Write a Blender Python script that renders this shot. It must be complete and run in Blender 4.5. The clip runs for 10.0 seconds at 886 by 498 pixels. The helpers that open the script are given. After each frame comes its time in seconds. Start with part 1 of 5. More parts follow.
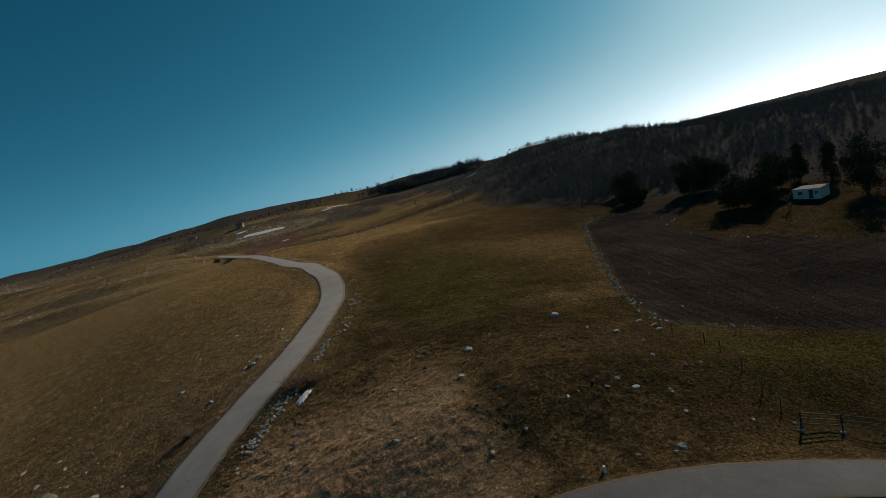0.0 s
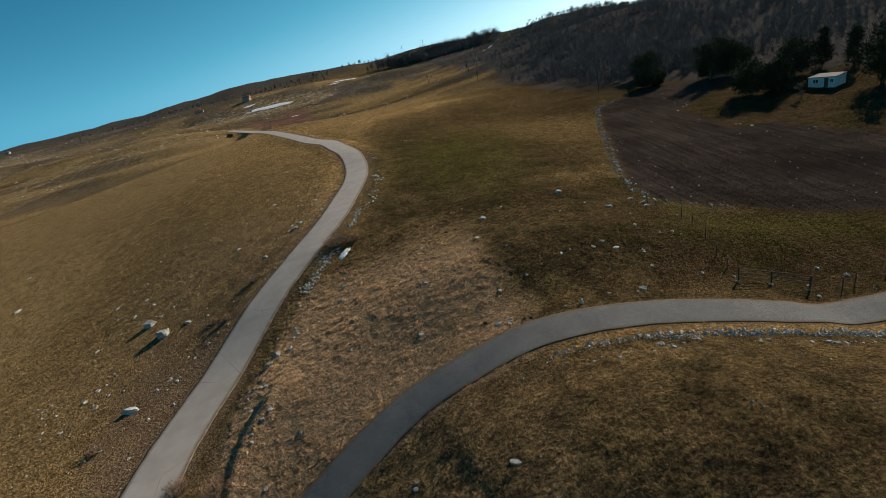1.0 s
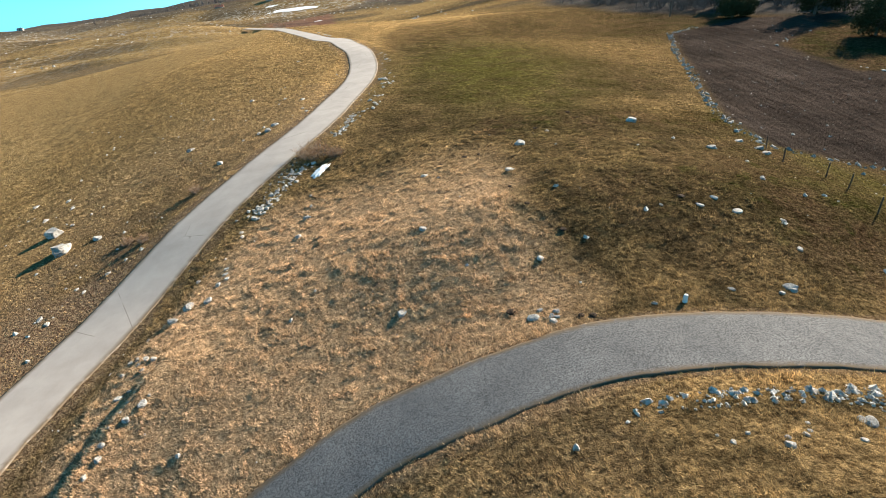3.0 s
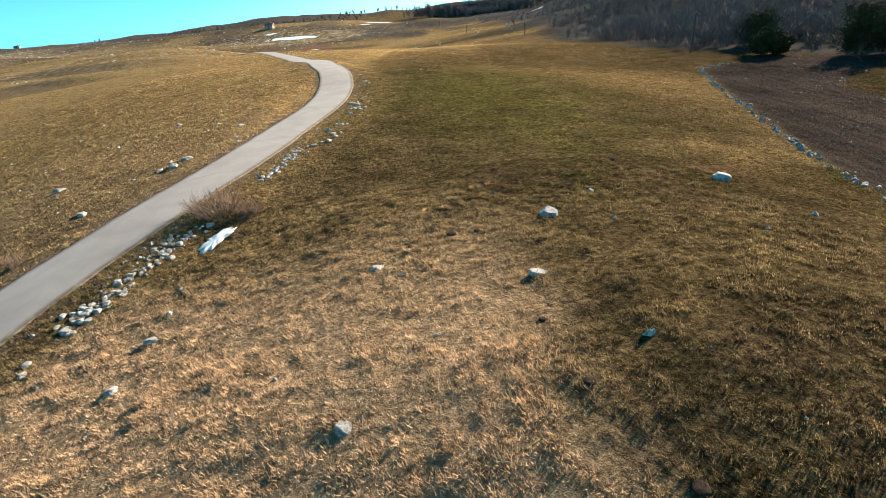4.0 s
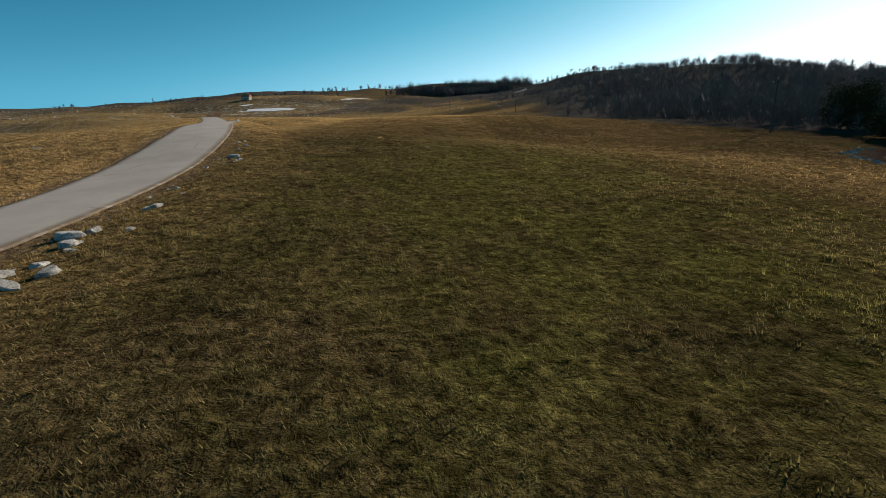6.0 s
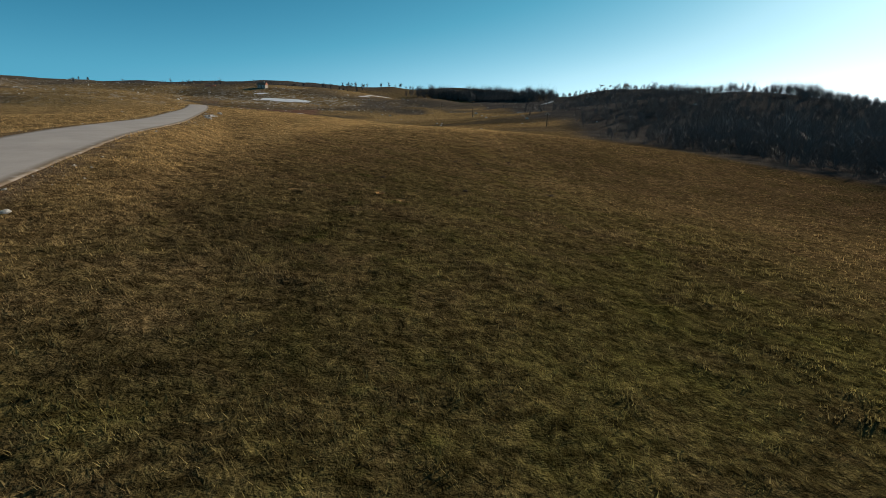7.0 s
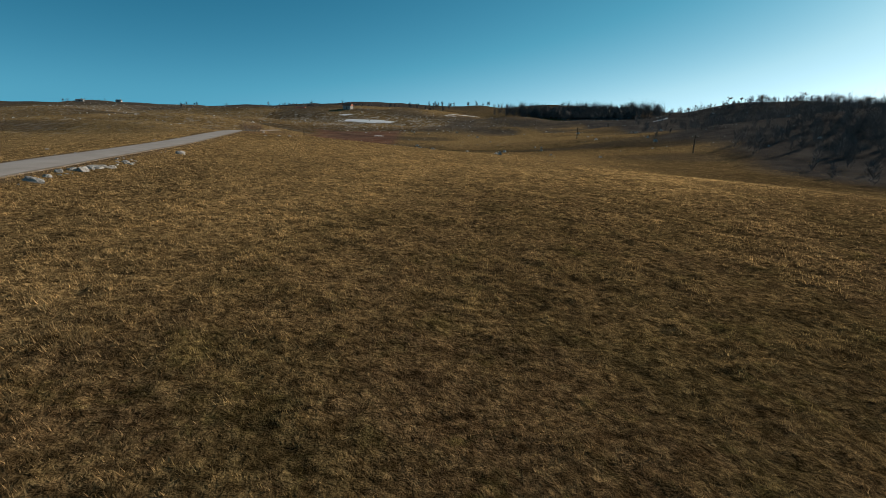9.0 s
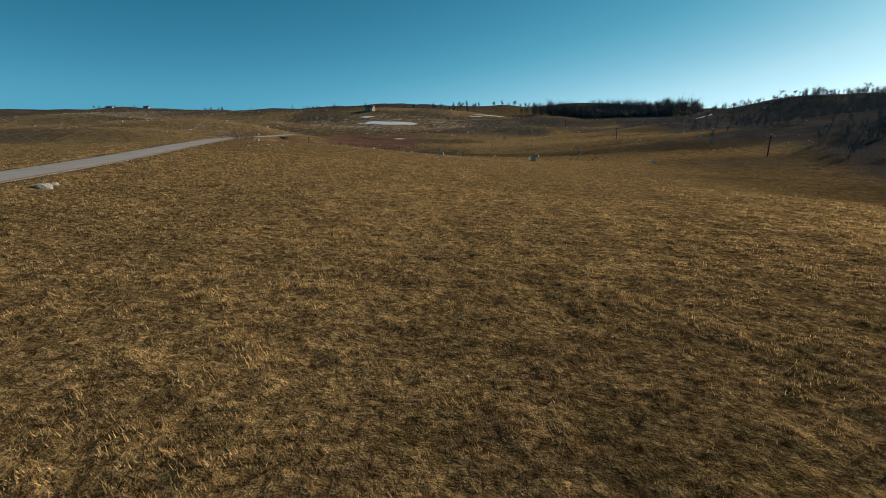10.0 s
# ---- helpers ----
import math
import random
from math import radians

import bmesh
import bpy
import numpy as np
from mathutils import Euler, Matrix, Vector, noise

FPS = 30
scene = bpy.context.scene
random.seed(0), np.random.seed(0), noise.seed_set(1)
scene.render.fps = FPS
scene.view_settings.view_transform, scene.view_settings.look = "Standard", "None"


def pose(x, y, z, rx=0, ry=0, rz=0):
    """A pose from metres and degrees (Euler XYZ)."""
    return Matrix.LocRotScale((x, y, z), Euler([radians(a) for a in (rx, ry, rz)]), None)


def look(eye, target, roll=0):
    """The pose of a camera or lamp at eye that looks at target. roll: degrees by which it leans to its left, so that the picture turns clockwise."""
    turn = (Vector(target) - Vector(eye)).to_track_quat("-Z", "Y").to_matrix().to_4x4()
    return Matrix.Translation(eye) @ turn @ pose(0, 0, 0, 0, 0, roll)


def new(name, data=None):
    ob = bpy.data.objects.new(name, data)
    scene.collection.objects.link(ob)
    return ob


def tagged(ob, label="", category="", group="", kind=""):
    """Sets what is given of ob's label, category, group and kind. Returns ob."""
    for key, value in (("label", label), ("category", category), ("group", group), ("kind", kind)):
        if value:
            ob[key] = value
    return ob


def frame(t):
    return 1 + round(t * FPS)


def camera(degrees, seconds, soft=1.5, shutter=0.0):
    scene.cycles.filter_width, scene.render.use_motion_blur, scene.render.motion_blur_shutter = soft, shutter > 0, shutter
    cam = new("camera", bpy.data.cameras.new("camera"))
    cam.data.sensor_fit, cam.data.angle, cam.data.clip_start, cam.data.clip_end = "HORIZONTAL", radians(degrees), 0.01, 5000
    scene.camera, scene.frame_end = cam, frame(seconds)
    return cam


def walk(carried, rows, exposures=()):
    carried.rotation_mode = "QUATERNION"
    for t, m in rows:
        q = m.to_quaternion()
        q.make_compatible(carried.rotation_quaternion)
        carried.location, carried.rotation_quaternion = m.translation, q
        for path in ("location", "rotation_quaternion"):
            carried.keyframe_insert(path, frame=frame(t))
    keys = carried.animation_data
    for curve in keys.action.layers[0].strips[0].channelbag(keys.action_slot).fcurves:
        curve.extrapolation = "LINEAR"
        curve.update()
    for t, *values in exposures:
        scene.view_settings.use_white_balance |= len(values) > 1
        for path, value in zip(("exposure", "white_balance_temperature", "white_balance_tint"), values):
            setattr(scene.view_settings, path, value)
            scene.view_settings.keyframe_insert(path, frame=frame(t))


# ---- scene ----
cam = camera(86.8, 10.0, soft=0.35)
PATH = [
    (0, (0.32, -11.97, 20.13), (1.60, -2.15, 18.74), -14.23),
    (0.5, (-0.64, -15.42, 21.25), (0.14, -5.90, 18.27), -13.95),
    (1, (-1.37, -17.98, 21.37), (-0.92, -8.71, 17.67), -13.90),
    (1.5, (-1.93, -18.37, 20.37), (-1.71, -9.29, 16.18), -13.74),
    (2, (-1.87, -16.37, 19.04), (-1.80, -7.55, 14.32), -11.95),
    (2.2, (-1.73, -14.95, 18.51), (-1.70, -6.19, 13.68), -10.91),
    (3.3, (-0.27, -2.47, 15.41), (-0.34, 6.28, 10.56), -7.17),
    (3.5, (0.00, 0.00, 14.85), (-0.03, 8.81, 10.13), -6.53),
    (4, (0.58, 6.88, 13.53), (0.74, 15.92, 9.25), -5.38),
    (4.5, (1.00, 14.30, 12.24), (1.42, 23.59, 8.56), -5.10),
    (5, (1.45, 22.25, 11.33), (2.04, 31.65, 7.98), -5.03),
    (5.5, (2.01, 30.13, 10.65), (2.75, 39.62, 7.57), -4.83),
    (5.7, (2.26, 33.29, 10.48), (3.03, 42.80, 7.49), -4.30),
    (6.8, (2.41, 51.32, 11.44), (3.08, 60.89, 8.63), 1.56),
    (7, (2.25, 54.95, 11.58), (2.89, 64.52, 8.75), 2.08),
    (7.5, (1.68, 64.39, 11.81), (2.07, 73.97, 8.96), 2.63),
    (8, (0.92, 73.76, 11.94), (0.83, 83.37, 9.16), 2.19),
    (8.5, (0.26, 82.34, 12.12), (-0.36, 91.97, 9.49), 1.77),
    (9, (-0.33, 90.28, 12.54), (-1.43, 99.89, 10.01), 1.33),
    (9.5, (-1.04, 98.08, 12.81), (-2.43, 107.66, 10.30), 0.92),
    (10, (-2.12, 105.59, 13.02), (-3.75, 115.13, 10.49), 0.37),
]
walk(
    cam, [(t, look(eye, target, roll)) for t, eye, target, roll in PATH],
    [(0, -0.3), (0.5, -0.2), (1.0, 0.55), (1.5, 1.1), (2.0, 1.7), (2.2, 1.8), (3.3, 2.1), (3.5, 2.1), (4.0, 1.9), (4.5, 1.3), (5.0, 1.05), (5.5, 0.8), (7.0, 0.42), (8.0, 0.45), (9.0, 0.3), (10.0, 0.3)],
)

# ---------------------------------------------------------------- light
SUN_AZ, SUN_EL = 49.0, 23.0     # degrees right of +y, and above the horizon
world = bpy.data.worlds.new("world")
scene.world = world
world.use_nodes = True
wn, wl = world.node_tree.nodes, world.node_tree.links
sky = wn.new("ShaderNodeTexSky")
sky.sky_type, sky.sun_disc = "NISHITA", False
sky.sun_elevation, sky.sun_rotation = radians(SUN_EL), radians(SUN_AZ)
sky.altitude, sky.air_density, sky.dust_density, sky.ozone_density = 900, 1.0, 0.65, 3.0
grade = wn.new("ShaderNodeMix")      # deep teal overhead, milky toward the sun
grade.data_type, grade.blend_type = "RGBA", "MULTIPLY"
grade.inputs[0].default_value = 1.0
level, span, hue = wn.new("ShaderNodeRGBToBW"), wn.new("ShaderNodeMath"), wn.new("ShaderNodeValToRGB")
span.operation, span.inputs[1].default_value = "MULTIPLY", 0.05
for k in range(2):
    hue.color_ramp.elements.new(0.5)
for stop, (place, c) in zip(hue.color_ramp.elements, ((0.09, (0.06, 0.55, 1.0)), (0.24, (0.17, 0.68, 0.98)), (0.42, (0.48, 0.83, 0.98)), (0.9, (0.86, 0.94, 0.98)))):
    stop.position, stop.color = place, (*c, 1)
wl.new(sky.outputs[0], level.inputs[0])
wl.new(level.outputs[0], span.inputs[0])
wl.new(span.outputs[0], hue.inputs[0])
wl.new(level.outputs[0], grade.inputs[6])
wl.new(hue.outputs[0], grade.inputs[7])
wl.new(grade.outputs[2], wn["Background"].inputs[0])
wn["Background"].inputs[1].default_value = 0.088
sun = new("sun", bpy.data.lights.new("sun", "SUN"))
sun.data.energy, sun.data.angle, sun.data.color = 4.4, radians(0.55), (1.0, 0.85, 0.66)
toward = Vector((math.sin(radians(SUN_AZ)) * math.cos(radians(SUN_EL)), math.cos(radians(SUN_AZ)) * math.cos(radians(SUN_EL)), math.sin(radians(SUN_EL))))
sun.rotation_euler = toward.to_track_quat("Z", "Y").to_euler()


# ---------------------------------------------------------------- materials
class Mat:
    """A node material with short ways to add noise, ramps and mixes."""

    def __init__(self, name, rough=0.9, metal=0.0, spec=0.3):
        self.m = bpy.data.materials.new(name)
        self.m.use_nodes = True
        self.n, self.l = self.m.node_tree.nodes, self.m.node_tree.links
        self.b = self.n["Principled BSDF"]
        self.b.inputs["Roughness"].default_value = rough
        self.b.inputs["Metallic"].default_value = metal
        self.b.inputs["Specular IOR Level"].default_value = spec
        self.pos = self.n.new("ShaderNodeTexCoord").outputs["Object"]

    def noise(self, scale, detail=4.0, rough=0.6, vec=None, dist=0.0):
        t = self.n.new("ShaderNodeTexNoise")
        t.inputs["Scale"].default_value, t.inputs["Detail"].default_value = scale, detail
        t.inputs["Roughness"].default_value, t.inputs["Distortion"].default_value = rough, dist
        self.l.new(vec or self.pos, t.inputs["Vector"])
        return t.outputs["Fac"]

    def voronoi(self, scale, feature="F1", vec=None):
        t = self.n.new("ShaderNodeTexVoronoi")
        t.feature = feature
        t.inputs["Scale"].default_value = scale
        self.l.new(vec or self.pos, t.inputs["Vector"])
        return t.outputs["Distance"]

    def stretch(self, sx, sy, sz, turn=0.0):
        t = self.n.new("ShaderNodeMapping")
        t.inputs["Scale"].default_value = (sx, sy, sz)
        t.inputs["Rotation"].default_value = (0, 0, radians(turn))
        self.l.new(self.pos, t.inputs["Vector"])
        return t.outputs[0]

    def attr(self, name):
        t = self.n.new("ShaderNodeAttribute")
        t.attribute_name = name
        return t.outputs["Fac"]

    def ramp(self, fac, *stops):
        t = self.n.new("ShaderNodeValToRGB")
        e = t.color_ramp.elements
        while len(e) < len(stops):
            e.new(0.5)
        for k, (p, c) in zip(e, stops):
            k.position = p
            k.color = (*c, 1) if isinstance(c, tuple) else (c, c, c, 1)
        self.l.new(fac, t.inputs[0])
        return t.outputs[0]

    def mix(self, fac, a, b, mode="MIX"):
        t = self.n.new("ShaderNodeMix")
        t.data_type, t.blend_type = "RGBA", mode
        for s, v in ((t.inputs[0], fac), (t.inputs[6], a), (t.inputs[7], b)):
            if isinstance(v, (int, float)):
                s.default_value = v
            elif isinstance(v, tuple):
                s.default_value = (*v, 1)
            else:
                self.l.new(v, s)
        return t.outputs[2]

    def math(self, op, a, b=0.0):
        t = self.n.new("ShaderNodeMath")
        t.operation = op
        for s, v in zip(t.inputs, (a, b)):
            if isinstance(v, (int, float)):
                s.default_value = v
            else:
                self.l.new(v, s)
        return t.outputs[0]

    def random(self, island=False):
        if island:
            return self.n.new("ShaderNodeNewGeometry").outputs["Random Per Island"]
        return self.n.new("ShaderNodeObjectInfo").outputs["Random"]

    def colour(self, c):
        if isinstance(c, tuple):
            self.b.inputs["Base Color"].default_value = (*c, 1)
        else:
            self.l.new(c, self.b.inputs["Base Color"])
        return self

    def rough(self, f):
        self.l.new(f, self.b.inputs["Roughness"])
        return self

    def bump(self, height, strength=0.5, distance=0.05):
        t = self.n.new("ShaderNodeBump")
        t.inputs["Strength"].default_value, t.inputs["Distance"].default_value = strength, distance
        self.l.new(height, t.inputs["Height"])
        self.l.new(t.outputs[0], self.b.inputs["Normal"])
        return self


STRAW, OLIVE, BROWN, SOIL = (0.37, 0.265, 0.14), (0.082, 0.073, 0.035), (0.116, 0.092, 0.052), (0.043, 0.035, 0.031)


def sward(m, fine):
    """The meadow's colour from the masks on the mesh and noise at three scales."""
    big, mid, small = m.noise(0.06, 3), m.noise(0.5, 4), m.noise(fine, 5, 0.7)
    dry = m.mix(m.ramp(mid, (0.35, 0.0), (0.7, 1.0)), BROWN, STRAW)
    lush = m.mix(m.ramp(mid, (0.3, 0.0), (0.7, 1.0)), (0.062, 0.046, 0.026), OLIVE)
    g = m.ramp(m.math("ADD", m.math("MULTIPLY", m.math("SUBTRACT", big, 0.5), 0.9), m.attr("green")), (0.3, 0.0), (0.7, 1.0))
    fade = m.mix(m.ramp(m.noise(1.3, 5, 0.7), (0.35, 0.0), (0.6, 1.0)), (0.092, 0.058, 0.039), (0.15, 0.107, 0.065))
    lush = m.mix(m.ramp(m.noise(0.22, 6, 0.75), (0.43, 0.0), (0.58, 0.9)), lush, fade)
    lush = m.mix(m.ramp(m.noise(0.7, 5, 0.75, None, 0.4), (0.55, 0.0), (0.66, 0.8)), lush, (0.052, 0.062, 0.018))
    lush = m.mix(m.ramp(m.noise(3.3, 4, 0.7), (0.57, 0.0), (0.68, 0.8)), lush, (0.22, 0.172, 0.088))
    c = m.mix(g, dry, lush)
    gold = m.mix(m.ramp(small, (0.3, 0.0), (0.75, 1.0)), (0.42, 0.278, 0.125), (0.70, 0.495, 0.245))
    c = m.mix(m.math("MULTIPLY", m.attr("gold"), m.ramp(m.noise(0.9, 4), (0.3, 0.3), (0.65, 1.0))), c, gold)
    fresh = m.mix(m.ramp(m.noise(1.1, 5, 0.7), (0.35, 0.0), (0.65, 1.0)), (0.12, 0.11, 0.038), (0.20, 0.19, 0.06))
    c = m.mix(m.math("MULTIPLY", m.attr("moss"), m.ramp(m.noise(0.35, 5, 0.7), (0.35, 0.35), (0.6, 1.0))), c, fresh)
    straw = m.mix(m.ramp(m.noise(1.4, 6, 0.75), (0.3, 0.0), (0.66, 1.0)), (0.42, 0.295, 0.19), (0.65, 0.465, 0.305))
    c = m.mix(m.attr("pale"), c, straw)
    clump = m.ramp(m.noise(2.1, 5, 0.65), (0.3, (0.74, 0.72, 0.7)), (0.5, (1.0, 1.0, 1.0)), (0.7, (1.25, 1.23, 1.2)))
    c = m.mix(1.0, c, clump, "MULTIPLY")
    tuft = m.ramp(m.noise(5.2, 3, 0.6, m.stretch(0.85, 1.15, 1, -20), 0.3), (0.36, (0.55, 0.53, 0.5)), (0.5, (1.0, 1.0, 1.0)), (0.64, (1.55, 1.52, 1.46)))
    c = m.mix(1.0, c, tuft, "MULTIPLY")
    c = m.mix(m.math("MULTIPLY", m.attr("pale"), 0.38), c, straw)
    return c, small


def make_ground():
    m = Mat("meadow_ground", 1.0, spec=0.0)
    c, small = sward(m, 9.0)
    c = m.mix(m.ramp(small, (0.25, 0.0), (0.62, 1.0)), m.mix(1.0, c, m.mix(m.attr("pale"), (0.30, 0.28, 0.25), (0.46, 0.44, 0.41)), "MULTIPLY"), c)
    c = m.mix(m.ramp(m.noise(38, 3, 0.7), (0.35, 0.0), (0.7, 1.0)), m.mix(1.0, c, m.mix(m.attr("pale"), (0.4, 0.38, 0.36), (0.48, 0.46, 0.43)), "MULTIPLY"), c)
    # ground beneath the blades darkened: dull thatch plus painted shade in the gaps
    c = m.mix(m.attr("thatch_shade"), c, m.mix(1.0, c, (0.82, 0.81, 0.79), "MULTIPLY"))
    # tilled earth
    furrow = m.noise(1.0, 3, 0.6, m.stretch(2.2, 0.12, 1, 32))
    earth = m.mix(m.ramp(furrow, (0.35, 0.0), (0.65, 1.0)), (0.020, 0.015, 0.013), SOIL)
    earth = m.mix(m.ramp(m.noise(14, 4, 0.7), (0.45, 0.0), (0.75, 1.0)), earth, (0.072, 0.060, 0.053))
    earth = m.mix(1.0, earth, m.ramp(m.noise(0.09, 4, 0.6), (0.35, (0.65, 0.65, 0.66)), (0.65, (1.3, 1.27, 1.25))), "MULTIPLY")
    c = m.mix(m.attr("soil"), c, earth)
    ridge = m.noise(1.0, 3, 0.6, m.stretch(0.06, 0.5, 1, 14))
    c = m.mix(m.attr("plot"), c, m.mix(m.ramp(ridge, (0.4, 0.0), (0.6, 1.0)), (0.085, 0.045, 0.032), (0.19, 0.105, 0.072)))
    # stony pasture
    pale = m.mix(m.ramp(m.noise(0.35, 6, 0.75), (0.53, 0.0), (0.58, 0.9)), c, (0.42, 0.395, 0.365))
    c = m.mix(m.attr("stony"), c, pale)
    # distant leafless scrub
    brush = m.mix(m.ramp(m.noise(0.12, 5, 0.7), (0.35, 0.0), (0.65, 1.0)), (0.038, 0.036, 0.036), (0.084, 0.076, 0.071))
    c = m.mix(m.attr("scrub"), c, brush)
    verge = m.mix(m.ramp(m.noise(6, 5, 0.75), (0.45, 0.0), (0.6, 1.0)), (0.085, 0.055, 0.036), (0.21, 0.155, 0.10))
    c = m.mix(m.attr("verge"), c, verge)
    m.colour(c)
    h = m.math("ADD", m.noise(4.8, 4, 0.62, None, 0.3), m.math("MULTIPLY", m.noise(22, 4, 0.7), 0.3))
    return m.bump(h, 1.0, 0.22).m


def make_grass():
    m = Mat("grass_blades", 1.0, spec=0.0)
    c, _ = sward(m, 3.0)
    r = m.random(True)
    c = m.mix(1.0, c, m.ramp(r, (0.0, (0.9, 0.88, 0.85)), (0.6, (1.16, 1.14, 1.1)), (1.0, (1.48, 1.44, 1.37))), "MULTIPLY")
    m.colour(c)
    thin = m.n.new("ShaderNodeBsdfTranslucent")
    m.l.new(c, thin.inputs["Color"])
    both = m.n.new("ShaderNodeMixShader")
    both.inputs[0].default_value = 0.55
    m.l.new(m.b.outputs[0], both.inputs[1])
    m.l.new(thin.outputs[0], both.inputs[2])
    m.l.new(both.outputs[0], m.n["Material Output"].inputs["Surface"])
    return m.m


def make_concrete():
    m = Mat("pale_concrete", 0.85, spec=0.25)
    c = m.mix(m.ramp(m.noise(0.5, 5, 0.65), (0.3, 0.0), (0.7, 1.0)), (0.28, 0.252, 0.237), (0.37, 0.34, 0.322))
    c = m.mix(m.ramp(m.noise(60, 3, 0.7), (0.3, 0.0), (0.7, 1.0)), m.mix(1.0, c, (0.86, 0.86, 0.86), "MULTIPLY"), c)
    crack = m.ramp(m.voronoi(0.22, "DISTANCE_TO_EDGE", None), (0.0, 1.0), (0.006, 0.0))
    crack = m.math("MULTIPLY", crack, m.ramp(m.noise(0.25, 2), (0.5, 0.0), (0.55, 1.0)))
    c = m.mix(crack, c, (0.16, 0.135, 0.12))
    c = m.mix(m.math("MULTIPLY", m.attr("edge"), m.ramp(m.noise(2.2, 5, 0.7), (0.3, 0.3), (0.5, 1.0))), c, (0.13, 0.098, 0.068))
    m.colour(c)
    return m.bump(m.noise(45, 4, 0.7), 0.25, 0.01).m


def make_asphalt():
    m = Mat("grey_asphalt", 1.0, spec=0.06)
    c = m.mix(m.ramp(m.noise(0.6, 5, 0.65), (0.3, 0.0), (0.7, 1.0)), (0.098, 0.100, 0.106), (0.134, 0.135, 0.140))
    c = m.mix(m.ramp(m.noise(20, 4, 0.9), (0.43, 0.0), (0.57, 1.0)), m.mix(1.0, c, (0.38, 0.38, 0.39), "MULTIPLY"), m.mix(1.0, c, (1.5, 1.5, 1.5), "MULTIPLY"))
    c = m.mix(m.math("MULTIPLY", m.attr("edge"), m.ramp(m.noise(2.5, 5, 0.7), (0.3, 0.3), (0.5, 1.0))), c, (0.11, 0.085, 0.06))
    m.colour(c)
    return m.bump(m.noise(70, 4, 0.8), 0.5, 0.012).m


def make_rock():
    m = Mat("grey_limestone", 0.9, spec=0.2)
    r = m.random()
    c = m.mix(m.ramp(m.noise(1.6, 6, 0.7), (0.3, 0.0), (0.68, 1.0)), (0.22, 0.215, 0.21), (0.56, 0.55, 0.53))
    c = m.mix(m.ramp(m.noise(9, 5, 0.75), (0.5, 0.0), (0.66, 1.0)), c, (0.13, 0.115, 0.10))
    c = m.mix(1.0, c, m.ramp(r, (0.0, 0.75), (1.0, 1.15)), "MULTIPLY")
    m.colour(c)
    return m.bump(m.math("ADD", m.noise(6, 6, 0.75), m.noise(28, 4, 0.7)), 0.7, 0.06).m


def make_plain(name, a, b, scale, rough=0.85, spec=0.25, bump=0.3, dist=0.01):
    m = Mat(name, rough, spec=spec)
    m.colour(m.mix(m.ramp(m.noise(scale, 5, 0.7), (0.3, 0.0), (0.7, 1.0)), a, b))
    return m.bump(m.noise(scale * 4, 4, 0.7), bump, dist).m


GROUND, GRASS, CONCRETE, ASPHALT, ROCK = make_ground(), make_grass(), make_concrete(), make_asphalt(), make_rock()
SNOW = make_plain("old_snow", (0.74, 0.76, 0.80), (0.86, 0.87, 0.90), 2.0, 0.6, 0.3, 0.5, 0.05)
BARK = make_plain("grey_bark", (0.10, 0.078, 0.062), (0.19, 0.155, 0.125), 6.0)
TWIG = make_plain("bare_twigs", (0.19, 0.105, 0.06), (0.33, 0.19, 0.105), 2.0)
WOODS = make_plain("leafless_thicket", (0.085, 0.075, 0.075), (0.145, 0.127, 0.122), 0.4)
MOULD = make_plain("dark_moist_soil", (0.022, 0.015, 0.011), (0.05, 0.034, 0.025), 9.0, 0.95, 0.1, 0.8, 0.03)
WOOD = make_plain("weathered_timber", (0.055, 0.042, 0.034), (0.12, 0.095, 0.075), 5.0)
NEEDLE = make_plain("dull_pine_needles", (0.028, 0.032, 0.016), (0.062, 0.062, 0.028), 1.2, 0.9, 0.02)
RENDERED = make_plain("white_render", (0.52, 0.53, 0.53), (0.70, 0.70, 0.69), 0.8, 0.9)
ROOFING = make_plain("grey_roof_felt", (0.16, 0.165, 0.17), (0.24, 0.24, 0.24), 0.7, 0.95, 0.05)
PLASTER = make_plain("dull_plaster", (0.26, 0.235, 0.21), (0.36, 0.33, 0.30), 0.8, 0.95, 0.1)
TILE = make_plain("red_roof_tile", (0.28, 0.10, 0.065), (0.40, 0.17, 0.11), 1.5)
GLASSY = make_plain("dark_window_pane", (0.02, 0.025, 0.03), (0.04, 0.045, 0.05), 1.0, 0.1, 0.5, 0.0)
STEEL = make_plain("white_steel", (0.7, 0.7, 0.7), (0.8, 0.8, 0.8), 1.0, 0.5)


# ---------------------------------------------------------------- lie of the land
def smooth(a, b, v):
    u = np.clip((v - a) / (b - a), 0, 1)
    return u * u * (3 - 2 * u)


# centre x, y, height, half-widths of the hills round the valley
HILLS = [
    (165, 405, 18, 68, 85), (138, 238, 9, 50, 60), (235, 300, 5, 75, 95), (380, 420, 3, 150, 200), (30, 680, 10, 160, 60), (-110, 520, 7, 80, 60), (-230, 640, 6, 120, 70),
    (-600, 720, 3, 160, 90), (-2000, 2900, 55, 500, 300), (-1500, 3000, 40, 300, 200), (-360, 1450, 34, 300, 200), (-950, 1500, 14, 500, 200), (330, 1500, 20, 400, 250), (-190, 300, 2, 60, 40),
]
KNOLLS = [(-1, -6, 0.2, 9, 5), (-92, 207, 3.4, 28, 9), (-135, 290, 5.5, 50, 14), (-190, 385, 6.5, 65, 18), (-75, 400, 2.5, 30, 10), (15, 470, 5.0, 30, 16), (-270, 500, 7.0, 80, 24), (60, 350, 3.0, 25, 12), (-330, 420, 6.0, 70, 26), (-150, 540, 4.0, 50, 18)]
